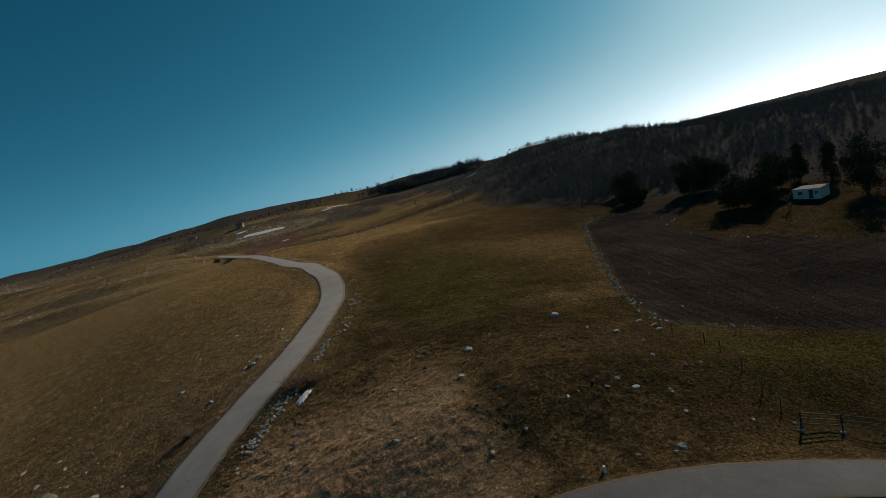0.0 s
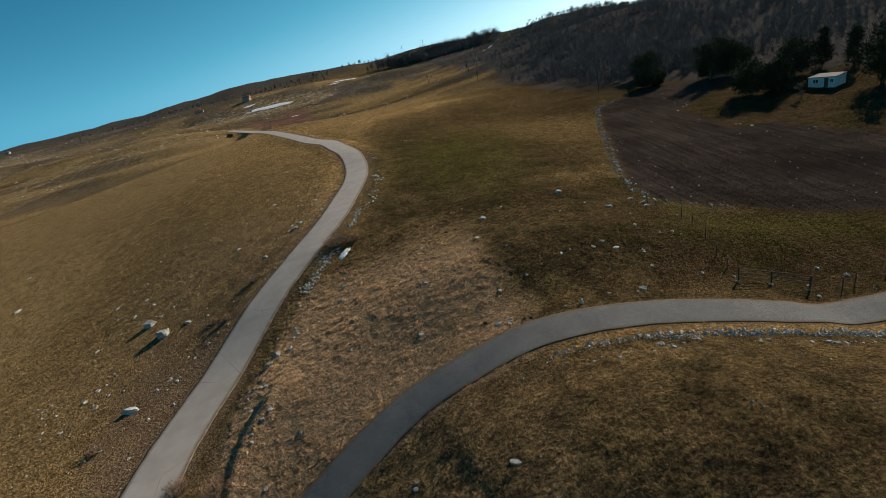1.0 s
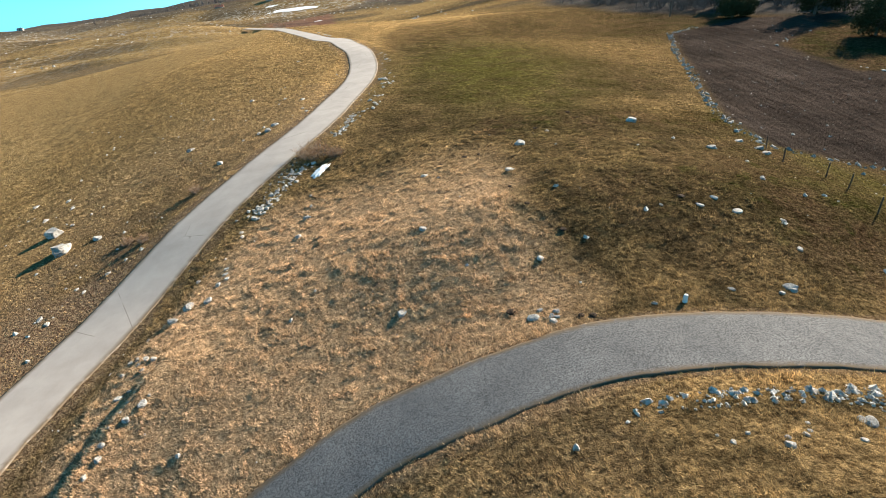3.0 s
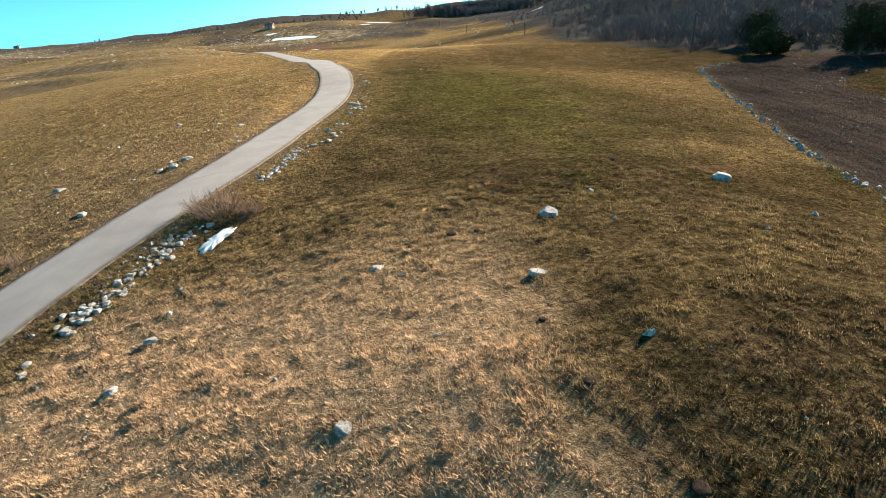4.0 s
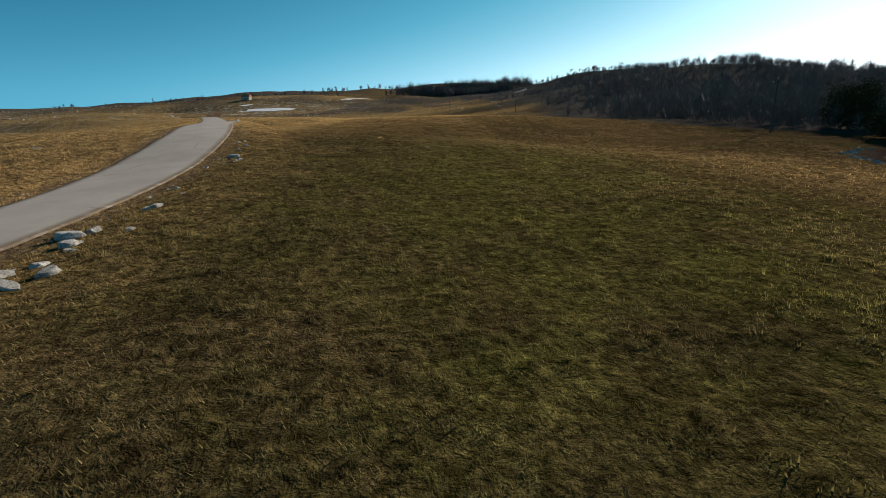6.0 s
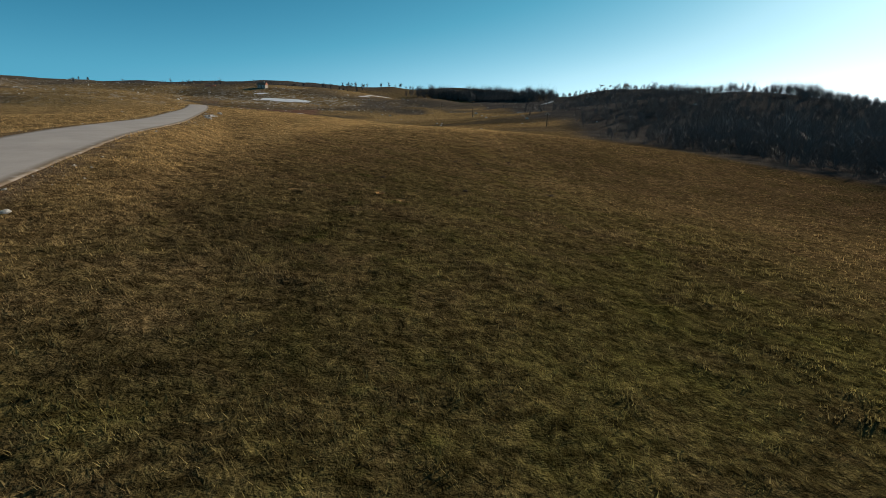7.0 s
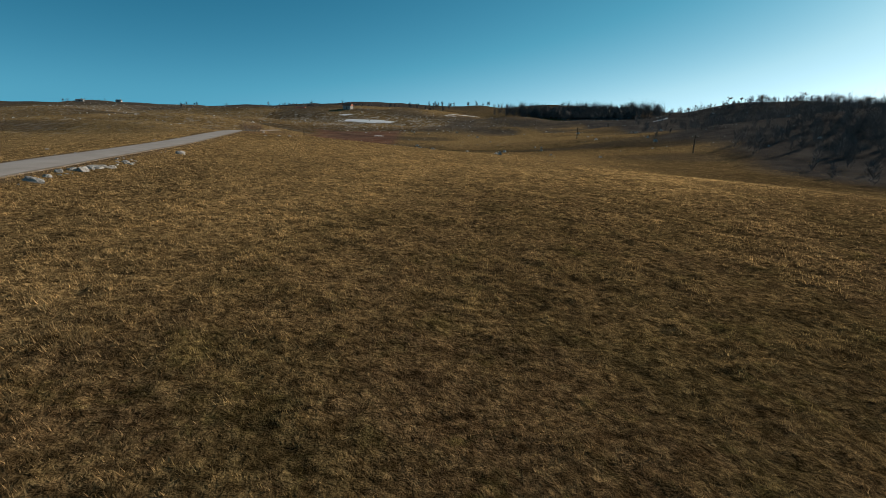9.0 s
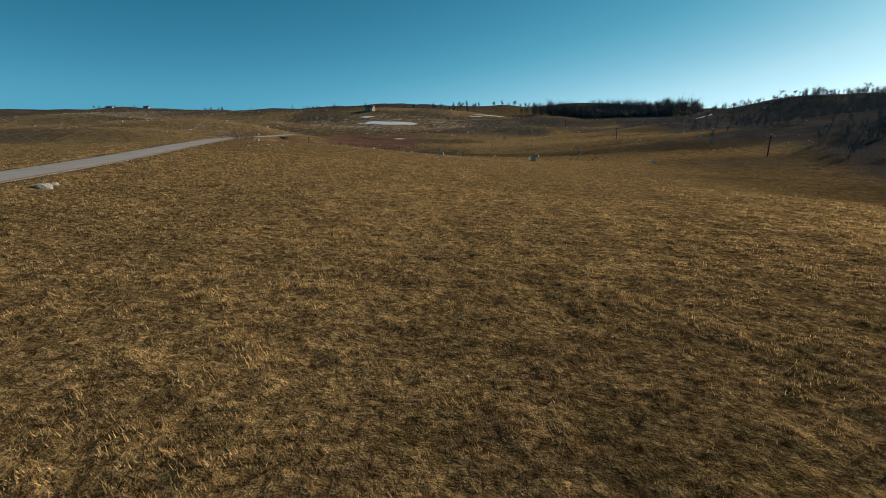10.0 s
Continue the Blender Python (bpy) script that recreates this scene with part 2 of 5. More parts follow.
KNOLLS += [(-112, 180, 2.2, 24, 7), (-128, 216, 2.4, 30, 8), (-158, 246, 3.2, 34, 10), (-106, 262, 2.6, 26, 8), (-196, 306, 4.0, 42, 12), (-240, 366, 5.0, 50, 14), (-128, 334, 3.4, 36, 10), (-36, 404, 3.0, 22, 9), (4, 392, 3.4, 18, 9), (44, 436, 4.0, 24, 10), (-300, 300, 4.0, 50, 14), (20, 330, 1.6, 20, 8)]
# heights of broad and small swells, row by row from the near end
BROAD = [
    -2, -2.62, -1.21, -0.24, -0.44,
    -2.71, -3.24, -0.73, -2.04, -2.4,
    -0.1, 0.62, 1.28, -2.59, -2.32,
    -4.11, -0.46, 1.79, -0.35, 0.31,
    -2.44, 3.32, 0.75, -2.4, -0.83,
    2.58, 2.91, -3.37, -1.41, 1.22,
    -0.15, -2.63, -2.74, 3.32, 3.94,
]
SMALL = [
    1.3, 0.32, -2.52, 1.61, -1.03, 0.29,
    1.66, 0.86, -1.49, 6.62, -2.03, -1.29,
    -1.16, 0.28, -2.54, 2.65, -1.75, -0.24,
    -2.19, 2.78, 0.57, 0.68, 0.99, 0.02,
    -1.14, 0.91, -0.11, -0.41, 0.57, -1.03,
    0.26, -0.06, 1, 0.51, 0.66, 0.15,
    0.98, -0.06, 0.81, -0.71, -0.83, 0.14,
    0.74, -0.59, -0.18, -0.51, -0.63, -0.04,
    -0.34, 0.18, -0.2, 0.73, 0.51, 0.13,
    -0.49, 0.47, -0.8, 0.15, 0.27, -0,
]
ROAD_ONE = [
    (-24.2, -34.0, 0.11), (-21.1, -11.9, 1.54), (-20.3, 0.1, 2.23), (-20.0, 7.3, 2.64), (-18.2, 14.5, 3.49), (-15.8, 21.6, 5.26), (-12.9, 28.4, 6.57), (-10.5, 35.2, 7.34), (-9.2, 42.1, 7.77), (-8.0, 50.0, 8.20), (-8.0, 58.0, 8.71), (-9.3, 67.0, 9.67), (-11.9, 75.9, 10.10), (-14.9, 87.0, 10.20), (-20.4, 101.0, 10.03), (-26.2, 117.0, 10.21), (-33.3, 136.1, 10.42), (-42.2, 158.1, 10.83), (-53.0, 182.1, 10.85), (-70.0, 225.0, 10.26), (-92.2, 279.9, 9.69),
]
ROAD_TWO = [
    (-20.0, -20.0, 0.76), (-15.9, -7.4, 0.75), (-12.2, -1.6, 1.49), (-8.2, 1.5, 2.79), (-4.2, 3.8, 3.94), (-0.1, 4.7, 4.91), (4.0, 5.2, 5.42), (8.1, 5.1, 5.30), (12.1, 4.8, 4.68), (16.1, 4.4, 3.73), (19.9, 4.2, 2.56), (24.9, 4.5, 0.99), (39.9, 5.6, -0.39), (70.0, 7.8, -0.01),
]
WIDE_ONE, WIDE_TWO = 3.65, 2.75


def swells(x, y, heights, x0, y0, step, count):
    z = 0
    for k, h in enumerate(heights):
        z = z + h * np.exp(-((x - x0 - step * (k % count)) ** 2 + (y - y0 - step * (k // count)) ** 2) / (2 * step * step))
    return z


def value_noise(x, y, seed):
    """Smooth noise from -1 to 1 on a unit lattice."""
    def lattice(i, j):
        h = np.sin(i * 127.1 + j * 311.7 + seed * 74.7) * 43758.5453
        return (h - np.floor(h)) * 2 - 1
    i, j = np.floor(x), np.floor(y)
    u, v = x - i, y - j
    u, v = u * u * (3 - 2 * u), v * v * (3 - 2 * v)
    return (lattice(i, j) * (1 - u) + lattice(i + 1, j) * u) * (1 - v) + (lattice(i, j + 1) * (1 - u) + lattice(i + 1, j + 1) * u) * v


def curve(points, n=12):
    p = np.array(points, float)
    p = np.vstack([2 * p[0] - p[1], p, 2 * p[-1] - p[-2]])
    out = []
    for a, b, c, d in zip(p, p[1:], p[2:], p[3:]):
        for u in np.arange(n) / n:
            out.append(0.5 * (2 * b + (c - a) * u + (2 * a - 5 * b + 4 * c - d) * u * u + (3 * b - a - 3 * c + d) * u ** 3))
    return np.array(out + [p[-2]])


LINE_ONE, LINE_TWO = curve(ROAD_ONE), curve(ROAD_TWO)


def near_line(x, y, line):
    """Distance to a line in plan, and its height at the nearest place."""
    best, height = np.full(x.shape, 1e9), np.zeros(x.shape)
    for a, b in zip(line, line[1:]):
        d = b[:2] - a[:2]
        u = np.clip(((x - a[0]) * d[0] + (y - a[1]) * d[1]) / (d @ d), 0, 1)
        r = np.hypot(x - a[0] - u * d[0], y - a[1] - u * d[1])
        closer = r < best
        best, height = np.where(closer, r, best), np.where(closer, a[2] + u * (b[2] - a[2]), height)
    return best, height


def inside(x, y, corners, soft):
    """1 inside a convex outline (anticlockwise), falling to 0 over soft metres."""
    m = np.full(x.shape, 1e9)
    for (ax, ay), (bx, by) in zip(corners, corners[1:] + corners[:1]):
        n = math.hypot(bx - ax, by - ay)
        m = np.minimum(m, ((bx - ax) * (y - ay) - (by - ay) * (x - ax)) / n)
    return smooth(-soft, soft, m)


def turf(x, y):
    """Tussocks of the turf, laid over by the wind, from about -1 to 1."""
    bend = 0.3 * value_noise(x / 0.9, y / 0.9, 34)
    u, w = 0.94 * x + 0.34 * y + bend, 0.94 * y - 0.34 * x - bend
    return 0.6 * value_noise(u / 0.38, w / 0.27, 31) + 0.16 * value_noise(u / 1.1, w / 0.7, 33) + 0.4 * value_noise(x / 0.29, y / 0.29, 37)


def past_lip(x, y):
    """Metres beyond the crest of the lit slope, where the ground falls away."""
    return ((x + 110) * -26 + (y - 123) * 55) / 60.8


def land(x, y, fine=True):
    """The ground's height."""
    x, y = np.asarray(x, float), np.asarray(y, float)
    shape = x.shape
    x, y = x.ravel(), y.ravel()
    z = 8.9 + 22 * smooth(300, 760, y) + 8 * smooth(700, 1500, y) - 30 * smooth(170, 520, x) * smooth(260, 700, y) - 1.5 * np.exp(-((x + 40) / 70) ** 2 - ((y - 300) / 60) ** 2)
    for hx, hy, h, sx, sy in HILLS + KNOLLS:
        z = z + h * np.exp(-((x - hx) / sx) ** 2 - ((y - hy) / sy) ** 2)
    z = z + swells(x, y, BROAD, -100, -50, 50, 5) + swells(x, y, SMALL, -40, -14, 16, 6)
    east = x - np.interp(y, [-6, 1.3, 3.4, 5.5, 7.2, 9.5, 14], [-16.6, -15.7, -15.3, -14.7, -14.1, -13.3, -12.0]) + 0.35 * value_noise(x / 1.3, y / 1.3, 41)
    z = z + 0.75 * smooth(-0.55, 0.45, east) * np.exp(-np.maximum(east, 0) / 2.2) * smooth(-7, 0, y) * (1 - smooth(8.5, 12, y))
    beyond = past_lip(x, y)
    z = z - 2.6 * smooth(0, 30, beyond) * (1 - smooth(50, 110, beyond)) * (1 - smooth(-64, -50, x))
    away = np.hypot(x, y - 60)
    z = z + smooth(150, 500, away) * (3.0 * value_noise(x / 70, y / 70, 3) + 1.5 * value_noise(x / 27, y / 27, 4)) + smooth(480, 620, y) * (1 - smooth(40, 120, x)) * 4.5 * value_noise(x / 105, y / 160, 44)
    if fine:
        z = z + 0.045 * value_noise(x / 3.1, y / 3.1, 1) + 0.025 * value_noise(x / 1.1, y / 1.1, 2)
        z = z + (0.028 + 0.027 * smooth(0, 6, y) + 0.025 * smooth(50, 75, y)) * turf(x, y) * (1 - smooth(120, 190, away))
    close = (np.abs(x + 15) < 75) & (y > -60) & (y < 230)
    for line, wide, bank in ((LINE_TWO, WIDE_TWO, 9.5), (LINE_ONE, WIDE_ONE, 3.2)):
        r, h = near_line(x[close], y[close], line)
        k = 1 - smooth(wide / 2 + 0.35, wide / 2 + bank, r)
        z[close] = z[close] * (1 - k) + (h - 0.03) * k
    return z.reshape(shape)


PATCH = [(-43, 166), (-45, 291), (-60, 375), (-96, 338)]


def in_field(x, y):
    near = inside(x, y, [(21.5, 22.5), (37, 17.2), (62, 10), (57, 28), (52.9, 44.4), (47, 46), (26.5, 41), (22, 29)], 0.9)
    middle = inside(x, y, [(26.3, 40), (47, 42), (48.9, 61.8), (46, 79), (40.5, 75), (33, 58)], 0.9)
    head = inside(x, y, [(40.5, 75), (48.9, 61.8), (73, 78.5), (58, 86)], 0.9)
    return np.maximum(np.maximum(near, middle), head)


def bump2(x, y, cx, cy, sx, sy):
    return np.exp(-((x - cx) / sx) ** 2 - ((y - cy) / sy) ** 2)


def masks(x, y):
    """Where the meadow is green, golden, tilled, stony, overgrown, worn beside the roads, or darkened for shade under
    the blades.
    """
    left = x < np.interp(y, LINE_ONE[:, 1], LINE_ONE[:, 0])
    r1, _ = near_line(x, y, LINE_ONE[::3])
    r2, _ = near_line(x, y, LINE_TWO[::3])
    w = 1.2 * value_noise(x / 9, y / 9, 11)
    green = (0.27 + 0.1 * smooth(3, 12, x)) * smooth(2.0, 4.6, x + w * 0.4 + 0.02 * y) * (y < 30) + 0.3 * bump2(x, y, 2, 40, 9, 13) + 0.3 * bump2(x, y, 14, 55, 14, 22)
    green = green + (0.34 + 0.27 * smooth(45, 75, y) + 0.5 * bump2(x, y, 0, 95, 11, 8) + 0.5 * bump2(x, y, 7, 116, 8, 12)) * smooth(22, 30, y) * (1 - smooth(108, 150, y + 0.5 * (x < 0) * -x)) * smooth(-12, -4, x) + 0.6 * smooth(3, 7, x) * smooth(80, 100, y) * (1 - smooth(150, 220, y))
    south = smooth(1.2, 2.2, np.interp(x, LINE_TWO[:, 0], LINE_TWO[:, 1]) - y) * smooth(-13, -9, x)
    green = green * (1 - 0.5 * south) + 0.2 * south + 0.14 * smooth(9, 15, x) * (1 - smooth(22, 30, y)) * (1 - south)
    green = green + 0.8 * bump2(x, y, 32, 14, 14, 4) + 0.25 * smooth(150, 230, y) + 0.8 * smooth(44, 52, x) * smooth(22, 34, y)
    green = np.where(left, 0.12 + 0.3 * bump2(x, y, -23, 14, 8, 6) + 0.25 * smooth(150, 220, y), green)
    gold = 0.75 * bump2(x, y, -3, 13, 8, 8) * (x + 0.02 * y + w * 0.3 < 3) + 0.85 * left * (1 - 0.8 * bump2(x, y, -20, 22, 7, 13)) * (1 - 0.5 * smooth(170, 260, y))
    gold = gold + 0.5 * smooth(165, 240, y) * (1 - smooth(560, 700, y)) * smooth(-0.3, 0.5, value_noise(x / 60, y / 34, 30))
    green = green + 0.55 * smooth(140, 210, y) * value_noise(x / 55, y / 32, 28)
    gold = gold + 0.9 * (1 - smooth(0.3, 0.7, np.abs(r2 - 2.0))) * (y < np.interp(x, LINE_TWO[:, 0], LINE_TWO[:, 1])) * smooth(2, 7, x)
    gold = gold + 0.6 * left * (1 - smooth(0.4, 1.0, np.abs(r1 - 2.9))) * (y < 60)
    beyond = past_lip(x, y) + 3 * value_noise(x / 14, y / 14, 38)
    # less gold, more olive past the crest: shade of the far side as colour
    over_lip = smooth(0, 7, beyond) * (1 - smooth(-62, -48, x)) * left
    gold = gold * (1 - 0.45 * over_lip) + 0.5 * left * (1 - smooth(0.8, 2.6, np.abs(beyond + 1.5))) * (1 - smooth(-62, -48, x))
    green = green + 0.3 * over_lip
    track = np.interp(y, [60, 70, 83, 90, 104, 125], [1.6, 0.9, -2.6, -2.4, -4.8, -9.0])
    green = green + 0.5 * (1 - smooth(0.15, 0.4, np.abs(np.abs(x - track + 0.25 * w) - 0.75))) * smooth(56, 66, y) * (1 - smooth(105, 125, y))
    gold = gold + 0.95 * bump2(x, y, 2, 138, 22, 20) + 0.55 * bump2(x, y, -11, 112, 6, 14) + 0.1 * bump2(x, y, 0, 80, 10, 9) + 0.36 * smooth(1, -8, x) * smooth(62, 82, y) * (1 - 0.85 * bump2(x, y, -2, 94, 9, 7)) * (1 - smooth(140, 170, y)) * (1 - left) + 0.3 * bump2(x, y, 18, 78, 10, 16) + 0.6 * bump2(x, y, 26, 60, 10, 14) + 0.5 * bump2(x, y, 8, 180, 30, 40) + 0.1 * bump2(x, y, 20, 132, 14, 20) + 0.2 * bump2(x, y, -10, 142, 9, 20) + 0.3 * bump2(x, y, 32, 104, 12, 20) + 0.14 * bump2(x, y, 4, 104, 12, 14) + 0.12 * bump2(x, y, -4, 96, 6, 12)
    pale = (1 - smooth(1.6, 5.0, x + 0.6 * w + 0.8 * value_noise(x / 1.7, y / 1.7, 36))) * (1 - smooth(18, 25, y + 2 * w)) * smooth(2.6, 5.0, r1 + 0.6 * w) * (0.72 + 0.28 * smooth(1.5, 4.5, y)) * (1 - left)
    pale = np.maximum(pale * (1 - 0.85 * south), 0.14 * south * smooth(2.6, 1.6, r2) * (1 - left) * smooth(2.6, 5.0, r1))
    moss = 0.8 * bump2(x, y, 5, 50, 10, 13) + 0.5 * bump2(x, y, 8, 36, 5, 6) + 0.4 * bump2(x, y, 10, 66, 10, 22) + 0.7 * bump2(x, y, 29, 15.5, 11, 2.8) + 0.6 * bump2(x, y, 22.5, 24, 1.6, 7) + 0.4 * bump2(x, y, -11.5, 17, 1.6, 7)
    moss = np.clip(moss, 0, 1) * (1 - left)
    gold = gold + 0.4 * bump2(x, y, 17, 31, 3.5, 4) + 0.34 * bump2(x, y, 6, 112, 15, 17)
    gold = gold + 0.45 * (1 - smooth(3.2, 7.5, r1 + 0.6 * w)) * (1 - left) * smooth(22, 34, y) * (1 - smooth(90, 120, y))
    # the area covered by blades, whose ground colour carries their shade
    thatch_shade = smooth(-50, -42, x) * (1 - smooth(40, 48, x)) * smooth(-12, -5, y) * (1 - smooth(190, 240, y))
    soil, plot = in_field(x, y), inside(x, y, PATCH, 1.5)
    gold = gold + 0.5 * smooth(110, 132, y) * (1 - smooth(170, 230, y)) * (1 - smooth(14, 30, x)) * (1 - left)
    pale = np.maximum(pale, 0.3 * bump2(x, y, -22, 30, 12, 16) * left * (1 - bump2(x, y, -20, 22, 6, 10)))
    stony = 0.45 * bump2(x, y, -140, 250, 60, 90) * left + 1.0 * bump2(x, y, -88, 430, 70, 45) + 0.5 * bump2(x, y, -120, 440, 140, 70) + 0.9 * bump2(x, y, -420, 520, 160, 160)
    hill = bump2(x, y, 175, 380, 90, 110) + bump2(x, y, 235, 290, 110, 130) + bump2(x, y, 330, 200, 160, 120) + 0.8 * bump2(x, y, 60, 560, 150, 90)
    scrub = np.clip(1.6 * hill + bump2(x, y, 150, 200, 80, 90), 0, 1) * smooth(40, 62, x + 8 * value_noise(x / 25, y / 25, 17)) * smooth(70, 100, y + 0.4 * (x - 60))
    scrub = np.maximum(scrub, smooth(44, 56, x + 9 * value_noise(x / 22, y / 22, 22)) * smooth(104, 116, 0.7 * x + 0.72 * y + 6 * value_noise(x / 18, y / 18, 24)) * (1 - smooth(420, 520, y)))
    scrub = np.maximum(scrub, bump2(x, y, -250, 800, 400, 130))
    scrub = np.maximum(scrub, 0.9 * smooth(900, 1100, y))
    scrub = np.maximum(scrub, 0.7 * smooth(600, 680, y - 0.12 * (x + 100) + 25 * value_noise(x / 60, y / 60, 39)) * (1 - smooth(-40, 20, x)))
    scrub = np.maximum(scrub, 0.75 * inside(x, y, [(-52, 380), (20, 330), (70, 420), (30, 560), (-40, 500)], 14) * smooth(-0.6, 0.3, value_noise(x / 16, y / 16, 40)))
    scrub = np.maximum(scrub, 0.85 * bump2(x, y, -270, 590, 150, 45))
    bands = value_noise(x / 42, y / 15 + x / 90, 42) + 0.5 * value_noise(x / 15, y / 7, 43)
    far = smooth(150, 215, y) + left * smooth(4, 20, beyond) * (x < -50)
    scrub = np.maximum(scrub, 0.36 * smooth(0.12, 0.5, bands) * np.clip(far, 0, 1))
    gold = gold + 0.55 * smooth(0.1, -0.35, bands) * np.clip(far, 0, 1) * (1 - smooth(500, 640, y))
    worn = 1.0 * bump2(x, y, -22, 13, 5, 11) * smooth(-0.5, 0.3, value_noise(x / 2.3, y / 2.3, 27)) * left
    verge = worn + np.maximum(1 - smooth(2.0, 3.0, r1), 1 - smooth(1.45, 1.7, r2)) * 0.8 + 0.3 * left * (1 - smooth(3, 7, r1 + w)) * (y < 50)
    return dict(green=green, gold=np.clip(gold, 0, 1), soil=soil, plot=plot, thatch_shade=thatch_shade, stony=np.clip(stony, 0, 1), scrub=scrub, verge=np.clip(verge, 0, 1), pale=pale, moss=moss)


def mesh_of(name, verts, faces, material, smooth_faces=True):
    """One mesh from arrays of corners and of triangles or quads."""
    me = bpy.data.meshes.new(name)
    verts, faces = np.asarray(verts, np.float32), np.asarray(faces, np.int32)
    me.vertices.add(len(verts))
    me.vertices.foreach_set("co", verts.ravel())
    side = faces.shape[1]
    me.loops.add(faces.size)
    me.loops.foreach_set("vertex_index", faces.ravel())
    me.polygons.add(len(faces))
    me.polygons.foreach_set("loop_start", np.arange(0, faces.size, side, dtype=np.int32))
    me.update(calc_edges=True)
    me.validate()
    me.polygons.foreach_set("use_smooth", np.full(len(faces), smooth_faces))
    me.materials.append(material)
    return me


def put_masks(me, x, y, only=None):
    for key, v in masks(x, y).items():
        if only is None or key in only:
            me.attributes.new(key, "FLOAT", "POINT").data.foreach_set("value", v.astype(np.float32))


def spread(lo, hi, step, far_lo, far_hi, growth=1.055):
    """Grid lines, close together from lo to hi and ever wider to both ends."""
    mid = list(np.arange(lo, hi + step / 2, step))
    for end, way in ((far_hi, 1), (far_lo, -1)):
        d, v = step, mid[-1] if way > 0 else mid[0]
        side = []
        while (v - end) * way < 0:
            d *= growth
            v += d * way
            side.append(v)
        mid = mid + side if way > 0 else side[::-1] + mid
    return np.array(mid)


gx, gy = np.meshgrid(spread(-21, 19, 0.155, -3500, 3500, 1.05), spread(-9, 122, 0.165, -900, 4200, 1.05))
rows_n, cols_n = gx.shape
at = np.arange(rows_n * cols_n).reshape(rows_n, cols_n)
quads = np.stack([at[:-1, :-1], at[:-1, 1:], at[1:, 1:], at[1:, :-1]], -1).reshape(-1, 4)
gz = land(gx, gy)
furrows = in_field(gx.ravel(), gy.ravel()).reshape(gx.shape)
gz = gz + furrows * (0.06 * value_noise(gx / 0.9, gy / 0.9, 8) + 0.02 * np.sin((gx * 0.93 + gy * -0.37) * 3.6))
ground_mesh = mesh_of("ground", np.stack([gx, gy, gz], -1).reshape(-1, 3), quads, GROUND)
put_masks(ground_mesh, gx.ravel(), gy.ravel())
ground = tagged(new("ground", ground_mesh), "rolling upland pasture of dry straw-coloured and olive grass", "ground", kind="structure")


def road(name, line, wide, material, label):
    """A paved strip with a slight crown, a lip and frayed edges."""
    line = line[:: 1]
    t = np.gradient(line[:, :2], axis=0)
    t /= np.linalg.norm(t, axis=1, keepdims=True)
    dense = np.concatenate([[0], np.cumsum(np.hypot(*np.diff(line[:, :2], axis=0).T))])
    s = np.arange(0, dense[-1], 0.35)
    c = np.stack([np.interp(s, dense, line[:, k]) for k in range(3)], -1)
    n = np.stack([np.interp(s, dense, -t[:, 1]), np.interp(s, dense, t[:, 0])], -1)
    n /= np.linalg.norm(n, axis=1, keepdims=True)
    across = np.array([-1.0, -1.0, -0.94, -0.8, -0.4, 0.0, 0.4, 0.8, 0.94, 1.0, 1.0])
    lift = np.array([-0.12, 0.0, 0.012, 0.02, 0.032, 0.04, 0.032, 0.02, 0.012, 0.0, -0.12])
    fray = np.stack([0.035 * value_noise(s / 1.3, s * 0 + k * 9.0, 5) + 0.03 * value_noise(s / 0.4, s * 0 + k * 5.0, 6) for k in (0, 1)], -1)
    v = []
    for a, h in zip(across, lift):
        half = wide / 2 + (fray[:, 0] if a < 0 else fray[:, 1]) * (abs(a) > 0.9)
        v.append(np.column_stack([c[:, :2] + n * (a * half)[:, None], c[:, 2] + h + 0.01 * value_noise(s / 4, s * 0 + a * 3, 7)]))
    v = np.stack(v, 1)
    k = np.arange(v.shape[0] * v.shape[1]).reshape(v.shape[:2])
    f = np.stack([k[:-1, :-1], k[1:, :-1], k[1:, 1:], k[:-1, 1:]], -1).reshape(-1, 4)
    me = mesh_of(name, v.reshape(-1, 3), f[:, ::-1], material)
    edge = np.tile((np.abs(across) > 0.9).astype(np.float32), len(s))
    me.attributes.new("edge", "FLOAT", "POINT").data.foreach_set("value", edge)
    return tagged(new(name, me), label, "road", kind="structure")


road("road", LINE_ONE, WIDE_ONE, CONCRETE, "narrow pale grey concrete lane winding over the pasture")
road("side_road", LINE_TWO, WIDE_TWO, ASPHALT, "narrow dark grey asphalt lane curving to a field gate")


# ---------------------------------------------------------------- helpers for things
def height(x, y):
    return float(land(np.array([x]), np.array([y]))[0])


def part(name, bm, material, parent=None, label=""):
    """A bmesh as one mesh object, under a thing or under a part."""
    me = bpy.data.meshes.new(name)
    bm.to_mesh(me)
    bm.free()
    me.materials.append(material)
    ob = new(name, me)
    if parent:
        ob.parent = parent
    return tagged(ob, label)


def arrays_part(name, verts, faces, material, parent=None, smooth_faces=False):
    ob = new(name, mesh_of(name, verts, faces, material, smooth_faces))
    if parent:
        ob.parent = parent
    return ob


